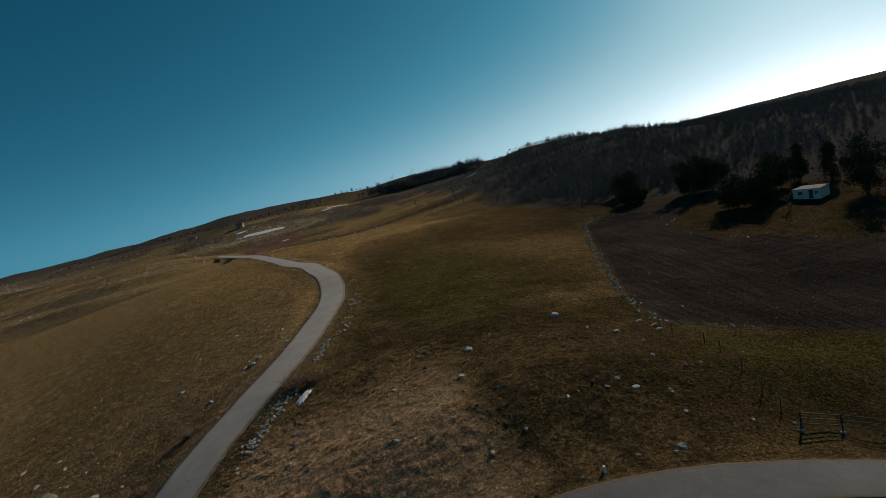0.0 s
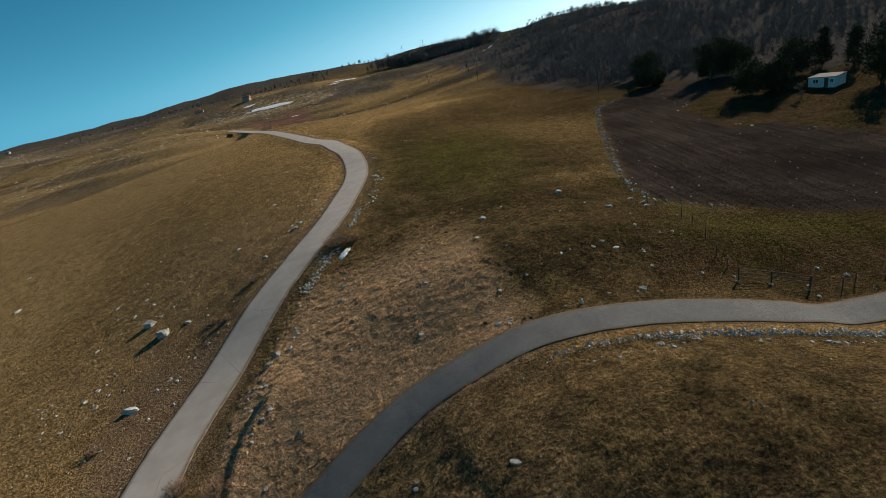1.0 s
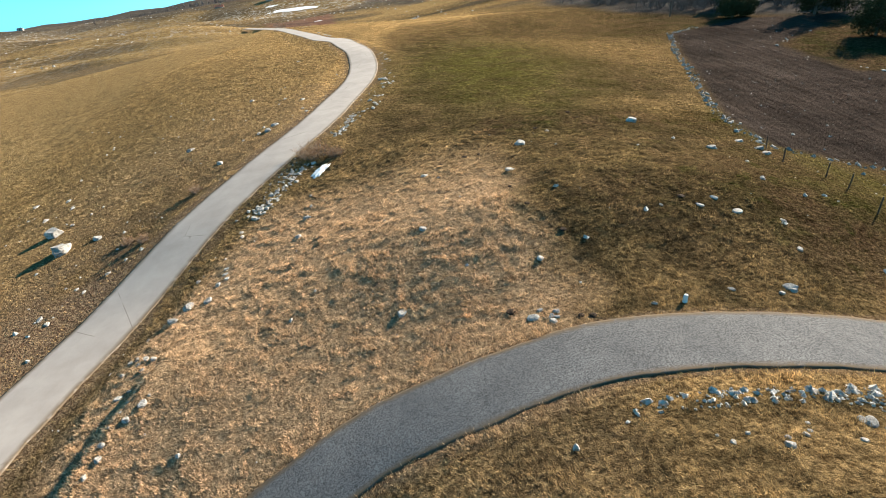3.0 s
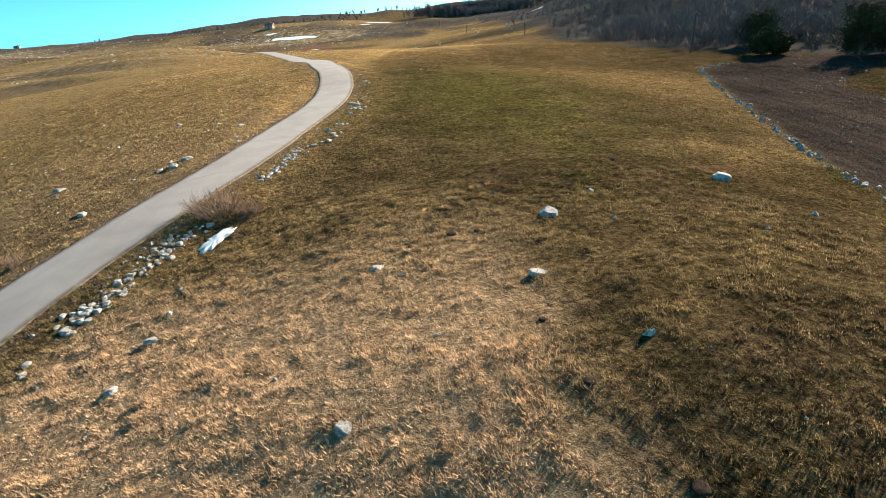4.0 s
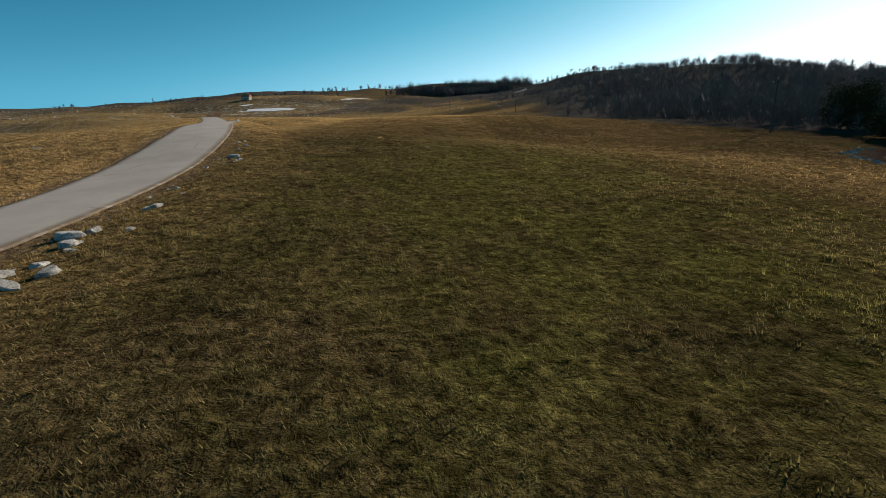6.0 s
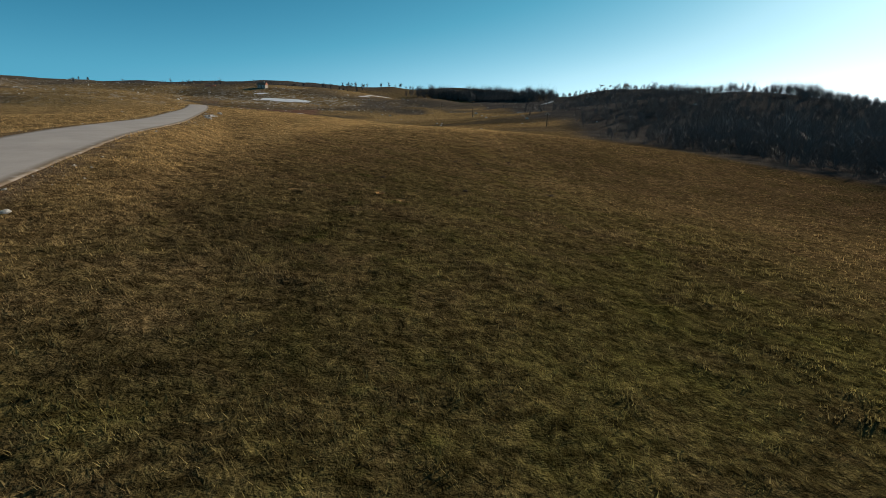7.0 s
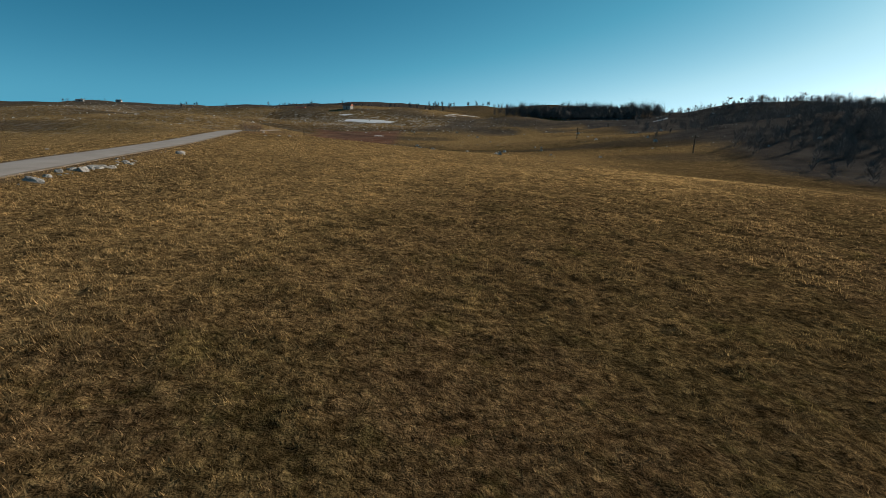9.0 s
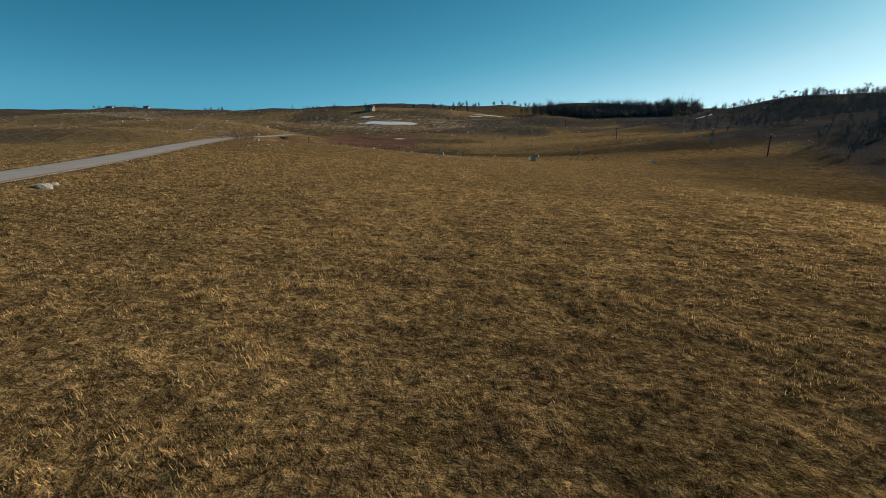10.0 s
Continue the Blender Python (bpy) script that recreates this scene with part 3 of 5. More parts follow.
def box(bm, x0, x1, y0, y1, z0, z1, bevel=0.0):
    geo = bmesh.ops.create_cube(bm, size=1.0)
    bmesh.ops.scale(bm, vec=(x1 - x0, y1 - y0, z1 - z0), verts=geo["verts"])
    bmesh.ops.translate(bm, vec=((x0 + x1) / 2, (y0 + y1) / 2, (z0 + z1) / 2), verts=geo["verts"])
    if bevel:
        edges = list({e for v in geo["verts"] for e in v.link_edges})
        bmesh.ops.bevel(bm, geom=edges, offset=bevel, segments=1, affect="EDGES")


def rod(bm, a, b, r0, r1, sides=7):
    """A tapered round bar from a to b."""
    a, b = Vector(a), Vector(b)
    m = Matrix.Translation((a + b) / 2) @ (b - a).to_track_quat("Z", "Y").to_matrix().to_4x4()
    bmesh.ops.create_cone(bm, cap_ends=True, segments=sides, radius1=r0, radius2=r1, depth=(b - a).length, matrix=m)


def thing(name, label, category, x, y, z=None, turn=0.0, group=""):
    """An Empty on the ground that carries the parts of a thing."""
    ob = tagged(new(name), label, category, group)
    ob.matrix_basis = pose(x, y, height(x, y) if z is None else z, 0, 0, turn)
    return ob


# ---------------------------------------------------------------- stones
def stone_mesh(seed, cuts):
    """An angular limestone block, a metre long, worn at its edges."""
    bm = bmesh.new()
    bmesh.ops.create_icosphere(bm, subdivisions=cuts, radius=0.5)
    rng = random.Random(seed)
    planes = [(Vector((rng.uniform(-0.25, 0.25), rng.uniform(-0.25, 0.25), 1)).normalized(), rng.uniform(0.2, 0.32))]
    turn = rng.uniform(0, 6.283)
    for k in range(6):
        a = turn + k * 1.047 + rng.uniform(-0.35, 0.35)
        planes.append((Vector((math.cos(a), math.sin(a), rng.uniform(-0.1, 0.5))).normalized(), rng.uniform(0.27, 0.44)))
    for k in range(4):
        planes.append((Vector((rng.uniform(-1, 1), rng.uniform(-1, 1), rng.uniform(0.2, 1))).normalized(), rng.uniform(0.3, 0.42)))
    for v in bm.verts:
        for n, d in planes:
            over = v.co.dot(n) - d
            if over > 0:
                v.co -= n * over * 0.97
        v.co += v.normal * 0.05 * noise.noise(v.co * 4 + Vector((seed, 0, 0)))
        v.co.z *= 0.72
        v.co.y *= 0.8
    me = bpy.data.meshes.new("stone")
    bm.to_mesh(me)
    bm.free()
    me.materials.append(ROCK)
    return me


BLOCKS = [stone_mesh(k, 3) for k in range(6)]
COBBLES = [stone_mesh(k + 20, 2) for k in range(8)]
dice = random.Random(4)


def stone(name, x, y, size, label, meshes=COBBLES, group="", flat=1.0):
    ob = new(name, dice.choice(meshes))
    tilt = pose(x, y, height(x, y) + (0.1 if meshes is BLOCKS else 0.02) * size * flat, dice.uniform(-12, 12), dice.uniform(-12, 12), dice.uniform(0, 360))
    ob.matrix_basis = tilt @ Matrix.Diagonal((size * dice.uniform(0.85, 1.2), size * dice.uniform(0.8, 1.1), size * flat * dice.uniform(0.8, 1.1), 1))
    return tagged(ob, label, "rock", group)


stone("boulder", -28.85, 25.9, 1.65, "large pale grey limestone boulder lying in dry grass", BLOCKS)
stone("boulder", -26.2, 22.82, 1.8, "large whitish weathered limestone boulder in dry grass", BLOCKS)
stone("boulder", -24.58, 12.43, 1.2, "long pale grey limestone slab beside the lane", BLOCKS, flat=0.7)
stone("boulder", 13.38, 26.12, 0.9, "grey weathered boulder standing alone in the meadow", BLOCKS)
stone("boulder", 4.81, 22.63, 0.95, "grey lichen-spotted boulder half sunk in grass", BLOCKS, flat=0.62)

MEADOW_STONES = [
    (-1.66, 14.2, 0.58), (-2.85, 9.38, 0.55), (2.11, 7.44, 0.55), (2.79, 7.37, 0.34), (2.8, 7.05, 0.4), (-8.82, 17.53, 0.7), (-13.74, 13.53, 0.85), (-12.8, 13.66, 0.6), (-1.42, 20.81, 0.7),
    (3.44, 18.48, 0.65), (3.15, 10.5, 0.42), (-8.64, 19.56, 0.62), (15.87, 20.24, 0.85), (12.35, 12.06, 0.6), (14.12, 11.48, 0.32), (11.78, 13, 0.42), (10.89, 12.51, 0.36),
    (15.4, 14.95, 0.5), (6.52, 7.2, 0.3), (9.65, 7.7, 0.3), (11.99, 7.61, 0.5), (9.18, 12.66, 0.25), (7.15, 24.9, 0.38), (16.65, 18.04, 0.34), (0.19, -3.18, 0.6), (-4.46, -1.45, 0.4), (19.35, 20.29, 0.7), (18.99, 22.53, 0.6),
]
for x, y, size in MEADOW_STONES:
    stone("stone", x, y, size, "grey limestone block lying loose in the meadow", group="loose stones in the meadow", flat=0.75)
SLOPE_STONES = [
    (-21.89, 35.67, 1.0), (-17.77, 31.06, 0.95), (-30.5, 30.7, 0.6), (-19.41, 47.54, 0.85), (-14.88, 35.99, 0.9), (-14.51, 37.13, 1.0), (-15.68, 35.72, 0.55), (-16.83, 34.82, 0.4), (-30.8, 31.3, 0.4),
    (-12.11, 39.9, 0.5), (-12.63, 41, 0.4), (-15.18, 44.9, 0.5), (-13.13, 43.92, 0.6), (-18.21, 67.36, 0.6), (-38.11, 138.97, 0.7), (-33, 122, 0.5), (-40, 128, 0.6), (-20.6, 18.4, 0.44),
    (-24.02, 23.41, 0.9), (-28, 15.7, 0.4), (-28.3, 14.4, 0.5), (-28.8, 14.9, 0.32), (-29.8, 12.4, 0.5), (-31.7, 13.2, 0.4), (-29.2, 18.9, 0.42), (-25.8, 8.4, 0.35), (-29.6, 8.5, 0.35),
    (-28.5, 13.3, 0.3), (-31.3, 12.3, 0.3), (-30.2, 13.4, 0.25), (-28.7, 11.6, 0.25), (-32.2, 14.3, 0.28), (-38.5, 28.3, 0.3), (-32.6, 27, 0.3),
]
FAR_SLOPE_STONES = [(-32.5, 33.2, 0.7), (-32.4, 29.9, 0.8), (-37.1, 35.1, 0.9), (-28.2, 27, 0.5), (-29.53, 16.99, 0.6), (-30.05, 15.78, 0.75), (-34.1, 25.1, 0.65), (-22.8, 15.16, 0.5), (-27.1, 23.8, 0.65), (-56.4, 45.7, 1.1), (-62, 57.57, 1.0), (-22.18, 17.6, 0.42)]
for x, y, size in SLOPE_STONES + FAR_SLOPE_STONES:
    stone("stone", x, y, size, "pale limestone block on the dry grass slope", group="loose stones on the slope", flat=0.75)
VERGE_STONES = [
    (-12.72, 14.88, 0.44), (-14.21, 15.84, 0.43), (-12.38, 20.89, 0.43), (-12.73, 19.57, 0.38), (-12.61, 19.13, 0.41), (-12.65, 16.22, 0.42), (-12.53, 15.66, 0.4), (-12.31, 15.22, 0.34), (-4.33, 51.27, 0.5), (-5, 60.19, 0.6),
    (-19.7, 107.8, 0.9), (-21.1, 111.7, 1.0), (-21.5, 112.9, 0.9), (-4.9, 44.7, 0.62), (-5.1, 46.5, 0.46), (-4.8, 46.5, 0.5), (-4.2, 45.9, 0.52), (-4.5, 47.0, 0.45), (-3.9, 46.4, 0.58), (-5.2, 49.1, 0.75),
    (-4.9, 49.3, 0.5), (-5.5, 49.3, 0.5), (-4.7, 48.2, 0.62), (-4.5, 51.1, 0.36), (-4.6, 58.9, 0.34), (-5.4, 63.3, 0.3), (-5.2, 41.5, 0.6), (-5.6, 41.8, 0.3), (-6.0, 40.2, 0.52), (-6.0, 40.6, 0.36),
    (-5.5, 39.2, 0.5), (-5.4, 38.7, 0.42), (-5.5, 37.3, 0.6), (-5.2, 38.2, 0.45), (-6.0, 37.3, 0.4), (-6.4, 36.8, 0.4), (-6.6, 35.6, 0.35), (-7.5, 34.6, 0.35), (-7.5, 33.5, 0.45), (-7.7, 33.2, 0.4),
    (-7.8, 32.7, 0.42), (-8.0, 32.2, 0.45), (-8.3, 31.9, 0.45), (-8.3, 31.4, 0.45), (-7.2, 35.1, 0.35), (-5.0, 39.3, 0.4), (-4.8, 41.5, 0.4),
]
for x, y, size in VERGE_STONES + [(-21.5, 114, 0.6), (-25, 124.6, 1.1), (-25.4, 125.6, 0.6), (-36.4, 161, 0.8), (-36, 164.6, 0.7), (-35, 166.4, 0.8)]:
    stone("stone", x, y, size, "whitish limestone block set along the lane's verge", group="stones along the lane", flat=0.85)

BANK_STONES = [
    (-14.9, -0.2, 0.62), (-14.9, 0.7, 0.52), (-14.6, 1, 0.42), (-14, 1.8, 0.45), (-13.9, 1.2, 0.36), (-13, 2.7, 0.42), (-13, 1.1, 0.3), (-17.5, 0.8, 0.38), (-14.7, -1, 0.38),
    (-15, -1.1, 0.3), (-14.2, 12.6, 0.7), (-13.2, 7.5, 0.45), (-21.4, 17.1, 0.35), (-22.1, 14.7, 0.42), (-15.4, 10.5, 0.4), (-15, 10.5, 0.34), (-14.4, 10.2, 0.42), (-14, 10.1, 0.38),
    (-15.3, 9.7, 0.35), (-14.9, 1.7, 0.24), (-14.6, -0.5, 0.2),
]
for x, y, size in BANK_STONES:
    stone("stone", x, y, size, "whitish limestone block on the rough bank between the lanes", group="stones on the bank between the lanes", flat=0.85)
for x, y, size in ((-5.8, -4.1, 0.34), (-0.2, -5.8, 0.3), (6.9, -9, 0.36), (-7, -0.8, 0.24), (-4.4, -1.1, 0.3), (-7.8, -1.8, 0.28), (0.8, -5.8, 0.16)):
    stone("stone", x, y, size, "pale limestone block in olive grass below the asphalt lane", group="stones below the asphalt lane", flat=0.75)

for x, y, size in ((11.97, 7.75, 0.72), (11.45, 7.45, 0.34), (2.45, 7.78, 0.3), (3.0, 7.58, 0.34), (2.95, 7.28, 0.26), (13.8, 9.85, 0.4), (18.9, 8.5, 0.3), (26.3, 9.75, 0.45), (27.7, 8.7, 0.55), (24.1, 8.0, 0.4)):
    stone("stone", x, y, size, "pale limestone block in short grass beside the asphalt lane", group="stones above the asphalt lane", flat=0.85)


def rubble(points, count, wide, lo, hi, label, group):
    """Stones tipped in a row along a line."""
    line = curve([(x, y, 0) for x, y in points], 6)
    for _ in range(count):
        k = dice.uniform(0, len(line) - 1.001)
        a, b = line[int(k)], line[int(k) + 1]
        p = a + (b - a) * (k - int(k))
        s = lo + (hi - lo) * dice.random() ** 2
        stone("rubble_stone", p[0] + dice.gauss(0, wide), p[1] + dice.gauss(0, wide), s, label, group=group)


rubble([(-12.27, 21), (-11.68, 22.51), (-10.85, 24.86), (-9.74, 26.71)], 112, 0.27, 0.18, 0.45, "pale rubble stone in a heap beside the lane", "rubble beside the lane")
rubble([(-15.26, 9.67), (-13.7, 7.25), (-14.37, 3.26)], 18, 0.5, 0.15, 0.45, "grey rubble stone in rough grass between the lanes", "rubble between the lanes")
rubble([(-8.12, 31.55), (-7.59, 33.6), (-7.4, 35.34), (-7.16, 36.35)], 40, 0.17, 0.15, 0.42, "grey rubble stone lining the verge", "rubble lining the verge")
rubble([(-4.47, 47.55), (-4.21, 52.13), (-5.21, 60.11), (-7.79, 68.46)], 16, 0.3, 0.12, 0.4, "small grey stone lining the bend", "rubble lining the bend")
rubble([(-20, 108), (-22, 114.5), (-23.4, 118)], 20, 0.3, 0.2, 0.6, "pale rubble stone in a bank by the lane", "rubble bank by the lane")
rubble([(4.85, 1.33), (8.75, 1.3), (11.28, 1.17), (14.06, 1.04), (16.75, 0.8), (19, 0.4), (24, 0.7)], 40, 0.3, 0.15, 0.5, "grey rubble stone of a tumbled dry wall", "tumbled dry wall")
rubble([(19.12, 21.3), (21.31, 26.15), (23.11, 32.45), (25.95, 39.79), (29.9, 48.45)], 24, 0.5, 0.15, 0.6, "pale stone cleared to the edge of the tilled field", "stones at the field's edge")
rubble([(59.21, 68.58), (47.62, 60.35), (49.15, 49.22), (51.63, 41.97), (55.6, 34)], 14, 0.4, 0.2, 0.6, "stone on the far bank of the tilled field", "stones on the field's bank")
rubble([(-46, 178), (-45, 230), (-47, 290)], 10, 0.8, 0.4, 1.1, "pale stone of a low wall by the tilled plot", "stones by the tilled plot")


def loose(name, count, region, lo, hi, label, seed):
    """Many small stones over a region, joined."""
    rng = np.random.default_rng(seed)
    base = np.array([(0.5, 0, 0), (0.1, 0.42, 0), (-0.45, 0.2, 0), (-0.3, -0.38, 0), (0.25, -0.4, 0), (0.05, 0.05, 0.42), (-0.2, 0.0, 0.34), (0.2, 0.12, 0.36)])
    tri = np.array([(0, 1, 7), (1, 5, 7), (1, 2, 5), (2, 6, 5), (2, 3, 6), (3, 4, 6), (4, 5, 6), (4, 0, 5), (0, 7, 5)])
    x, y = region(rng, count)
    s = lo + (hi - lo) * rng.random(len(x)) ** 3
    a = rng.random(len(x)) * 6.283
    c, sn = np.cos(a)[:, None], np.sin(a)[:, None]
    jitter = base + rng.normal(0, 0.07, (len(x), 8, 3))
    v = np.stack([(jitter[..., 0] * c - jitter[..., 1] * sn) * s[:, None] + x[:, None], (jitter[..., 0] * sn + jitter[..., 1] * c) * s[:, None] + y[:, None],
                  jitter[..., 2] * s[:, None] + (land(x, y) - 0.05 * s)[:, None]], -1)
    f = tri[None] + (np.arange(len(x)) * 8)[:, None, None]
    ob = new(name, mesh_of(name, v.reshape(-1, 3), f.reshape(-1, 3), ROCK, False))
    return tagged(ob, label, "stones", kind="stuff")


def over(x0, x1, y0, y1, keep):
    def region(rng, n):
        x, y = rng.uniform(x0, x1, n), rng.uniform(y0, y1, n)
        k = keep(x, y, rng)
        return x[k], y[k]
    return region


def off_roads(x, y, gap=0.3):
    return (near_line(x, y, LINE_ONE)[0] > WIDE_ONE / 2 + gap) & (near_line(x, y, LINE_TWO)[0] > WIDE_TWO / 2 + gap)


loose("pasture_stones", 2800, over(-45, 30, -6, 60, lambda x, y, r: off_roads(x, y) & ((x < -9) | (y < 26)) & (r.random(len(x)) < 0.2 + 0.8 * bump2(x, y, -23, 14, 6, 12))), 0.06, 0.34, "small pale stones scattered over the pasture", 1)
loose("slope_pebbles", 260, over(-36, -28, 12, 20, lambda x, y, r: r.random(len(x)) < bump2(x, y, -33.2, 16.6, 1.6, 1.3) + 0.6 * bump2(x, y, -30.4, 17.4, 1.0, 0.8)), 0.08, 0.34, "small whitish stones lying together on the dry slope", 21)
loose("field_stones", 900, over(20, 62, 10, 82, lambda x, y, r: in_field(x, y) > 0.8), 0.05, 0.22, "small stones turned up in the tilled field", 2)
loose("verge_gravel", 2600, over(-30, 0, -5, 130, lambda x, y, r: off_roads(x, y, 0.0) & (near_line(x, y, LINE_ONE)[0] < 3.3)), 0.04, 0.16, "loose gravel and small stones beside the lane", 3)
loose("verge_rubble", 5000, over(-14, -2, 12, 64, lambda x, y, r: off_roads(x, y, 0.5) & (near_line(x, y, LINE_ONE)[0] < 3.6) & (x > np.interp(y, LINE_ONE[:, 1], LINE_ONE[:, 0])) & (r.random(len(x)) < 0.15 + bump2(x, y, -10.99, 24.12, 1.2, 3.0) + bump2(x, y, -7.41, 34.63, 0.8, 2.5))), 0.08, 0.28, "small pale broken stone along the verge", 7)
loose("wall_rubble", 5000, over(2, 27, -1, 4, lambda x, y, r: (near_line(x, y, LINE_TWO)[0] > 2.15) & (near_line(x, y, LINE_TWO)[0] < 2.9 + 0.3 * value_noise(x / 1.5, y, 29)) & (y < np.interp(x, LINE_TWO[:, 0], LINE_TWO[:, 1])) & (r.random(len(x)) < smooth(2.5, 7, x))), 0.1, 0.36, "small pale stones of a tumbled dry wall beside the asphalt lane", 8)
loose("field_edge_stones", 30000, over(17, 50, 20, 82, lambda x, y, r: (np.abs(in_field(x, y) - 0.25) < 0.24) & (x < 47) & (r.random(len(x)) < 0.75)), 0.1, 0.5, "pale stones cleared to the edge of the tilled field", 9)
loose("far_stones", 11000, over(-520, 40, 190, 640, lambda x, y, r: r.random(len(x)) < masks(x, y)["stony"] * 0.8), 0.35, 1.7, "pale stones littering the far pasture", 5)
loose("hill_stones", 1500, over(-60, 260, 200, 620, lambda x, y, r: r.random(len(x)) < 0.5), 0.4, 1.8, "grey stones on the hillside", 6)


# ---------------------------------------------------------------- snow
def snow(x, y, long, wide, turn, seed, label):
    """A thin remnant of old snow with an uneven outline."""
    rng = random.Random(seed)
    n, rings = 44, (1.0, 0.93, 0.7, 0.35)
    outline = [1 + 0.5 * noise.noise(Vector((math.cos(k / n * 6.283) * 2.4, math.sin(k / n * 6.283) * 2.4, seed * 3.7))) + rng.uniform(-0.14, 0.1) for k in range(n)]
    c, s = math.cos(radians(turn)), math.sin(radians(turn))
    v, f = [], []
    for j, q in enumerate(rings):
        for k in range(n):
            u, w = math.cos(k / n * 6.283) * long / 2 * q * outline[k], math.sin(k / n * 6.283) * wide / 2 * q * outline[k]
            v.append((x + u * c - w * s, y + u * s + w * c, (0.0, 0.07, 0.12, 0.14)[j] * min(1.0, wide)))
    v.append((x, y, 0.14 * min(1.0, wide)))
    for j in range(3):
        f += [(j * n + k, j * n + (k + 1) % n, (j + 1) * n + (k + 1) % n, (j + 1) * n + k) for k in range(n)]
    f += [(3 * n + k, 3 * n + (k + 1) % n, 4 * n, 4 * n) for k in range(n)]
    v = np.array(v)
    v[:, 2] += land(v[:, 0], v[:, 1]) - 0.01 + 0.05 * min(1.0, wide) * value_noise(v[:, 0] / (0.2 * wide), v[:, 1] / (0.2 * wide), 9) * (np.arange(len(v)) >= n)
    tris = np.array([t for a, b, cc, d in f for t in ((a, b, cc), (a, cc, d)) if len(set(t)) == 3])
    return tagged(new("snow_patch", mesh_of("snow_patch", v, tris, SNOW)), label, "snow")


snow(-8.74, 25.86, 1.9, 0.75, 60, 1, "small melting snow patch beside roadside rubble")
snow(-104, 448, 42, 9, 2, 2, "long thin snow patch among far stones")
snow(-126, 470, 12, 5, 10, 3, "small snow patch on stony pasture")
snow(-32, 520, 26, 8, 25, 4, "narrow snow patch on the hillside")
snow(-44, 500, 11, 4, 15, 5, "narrow snow patch on the hillside")
snow(96, 400, 14, 3, 40, 6, "thin snow streak near the hilltop")
snow(-62, 330, 5, 2.4, 10, 7, "small snow patch near a tilled plot")


# ---------------------------------------------------------------- trees and shrubs
def tube(verts, faces, a, b, r0, r1, sides):
    """Adds a tapered limb to lists of corners and triangles."""
    a, b = np.asarray(a, float), np.asarray(b, float)
    d = (b - a) / (np.linalg.norm(b - a) + 1e-9)
    u = np.cross(d, (0.3, 0.9, 0.2))
    u /= np.linalg.norm(u)
    w = np.cross(d, u)
    k0 = len(verts)
    for p, r in ((a, r0), (b, r1)):
        for k in range(sides):
            t = 6.283 * k / sides
            verts.append(p + r * (u * math.cos(t) + w * math.sin(t)))
    for k in range(sides):
        m = (k + 1) % sides
        faces.append((k0 + k, k0 + m, k0 + sides + m))
        faces.append((k0 + k, k0 + sides + m, k0 + sides + k))


def branches(rng, start, way, length, radius, depth, limbs, twigs):
    """Forks on and on: limbs as tubes, the last twigs as slivers."""
    end = start + way * length
    tube(*limbs, start, end, radius, radius * 0.6, 5 if depth > 1 else 3)
    if depth == 0:
        for _ in range(7):
            t = way + rng.normal(0, 0.55, 3)
            t /= np.linalg.norm(t)
            p = start + way * length * rng.uniform(0.2, 1.0)
            q = p + t * length * rng.uniform(0.7, 1.3)
            side = np.cross(t, rng.normal(0, 1, 3))
            side *= 0.018 / (np.linalg.norm(side) + 1e-9)
            k = len(twigs[0])
            twigs[0].extend([p - side, p + side, q])
            twigs[1].append((k, k + 1, k + 2))
        return
    for _ in range(3 if depth > 1 else 4):
        t = way * 0.9 + rng.normal(0, 0.5, 3) + np.array((0, 0, 0.22))
        branches(rng, start + way * length * rng.uniform(0.6, 1.0), t / np.linalg.norm(t), length * rng.uniform(0.55, 0.8), radius * 0.55, depth - 1, limbs, twigs)


def bare_tree(seed, tall, x, y, label):
    rng = np.random.default_rng(seed)
    ob = thing("bare_tree", label, "tree", x, y)
    limbs, twigs = ([], []), ([], [])
    stems = 1 if seed % 3 else 3
    for _ in range(stems):
        lean = np.array((rng.normal(0, 0.12 * stems), rng.normal(0, 0.12 * stems), 1.0))
        branches(rng, np.array((0, 0, -0.2)), lean / np.linalg.norm(lean), tall * 0.3, tall * 0.022, 4, limbs, twigs)
    arrays_part("trunk", np.array(limbs[0]), np.array(limbs[1]), BARK, ob)
    arrays_part("crown", np.array(twigs[0]), np.array(twigs[1]), TWIG, ob)
    return ob


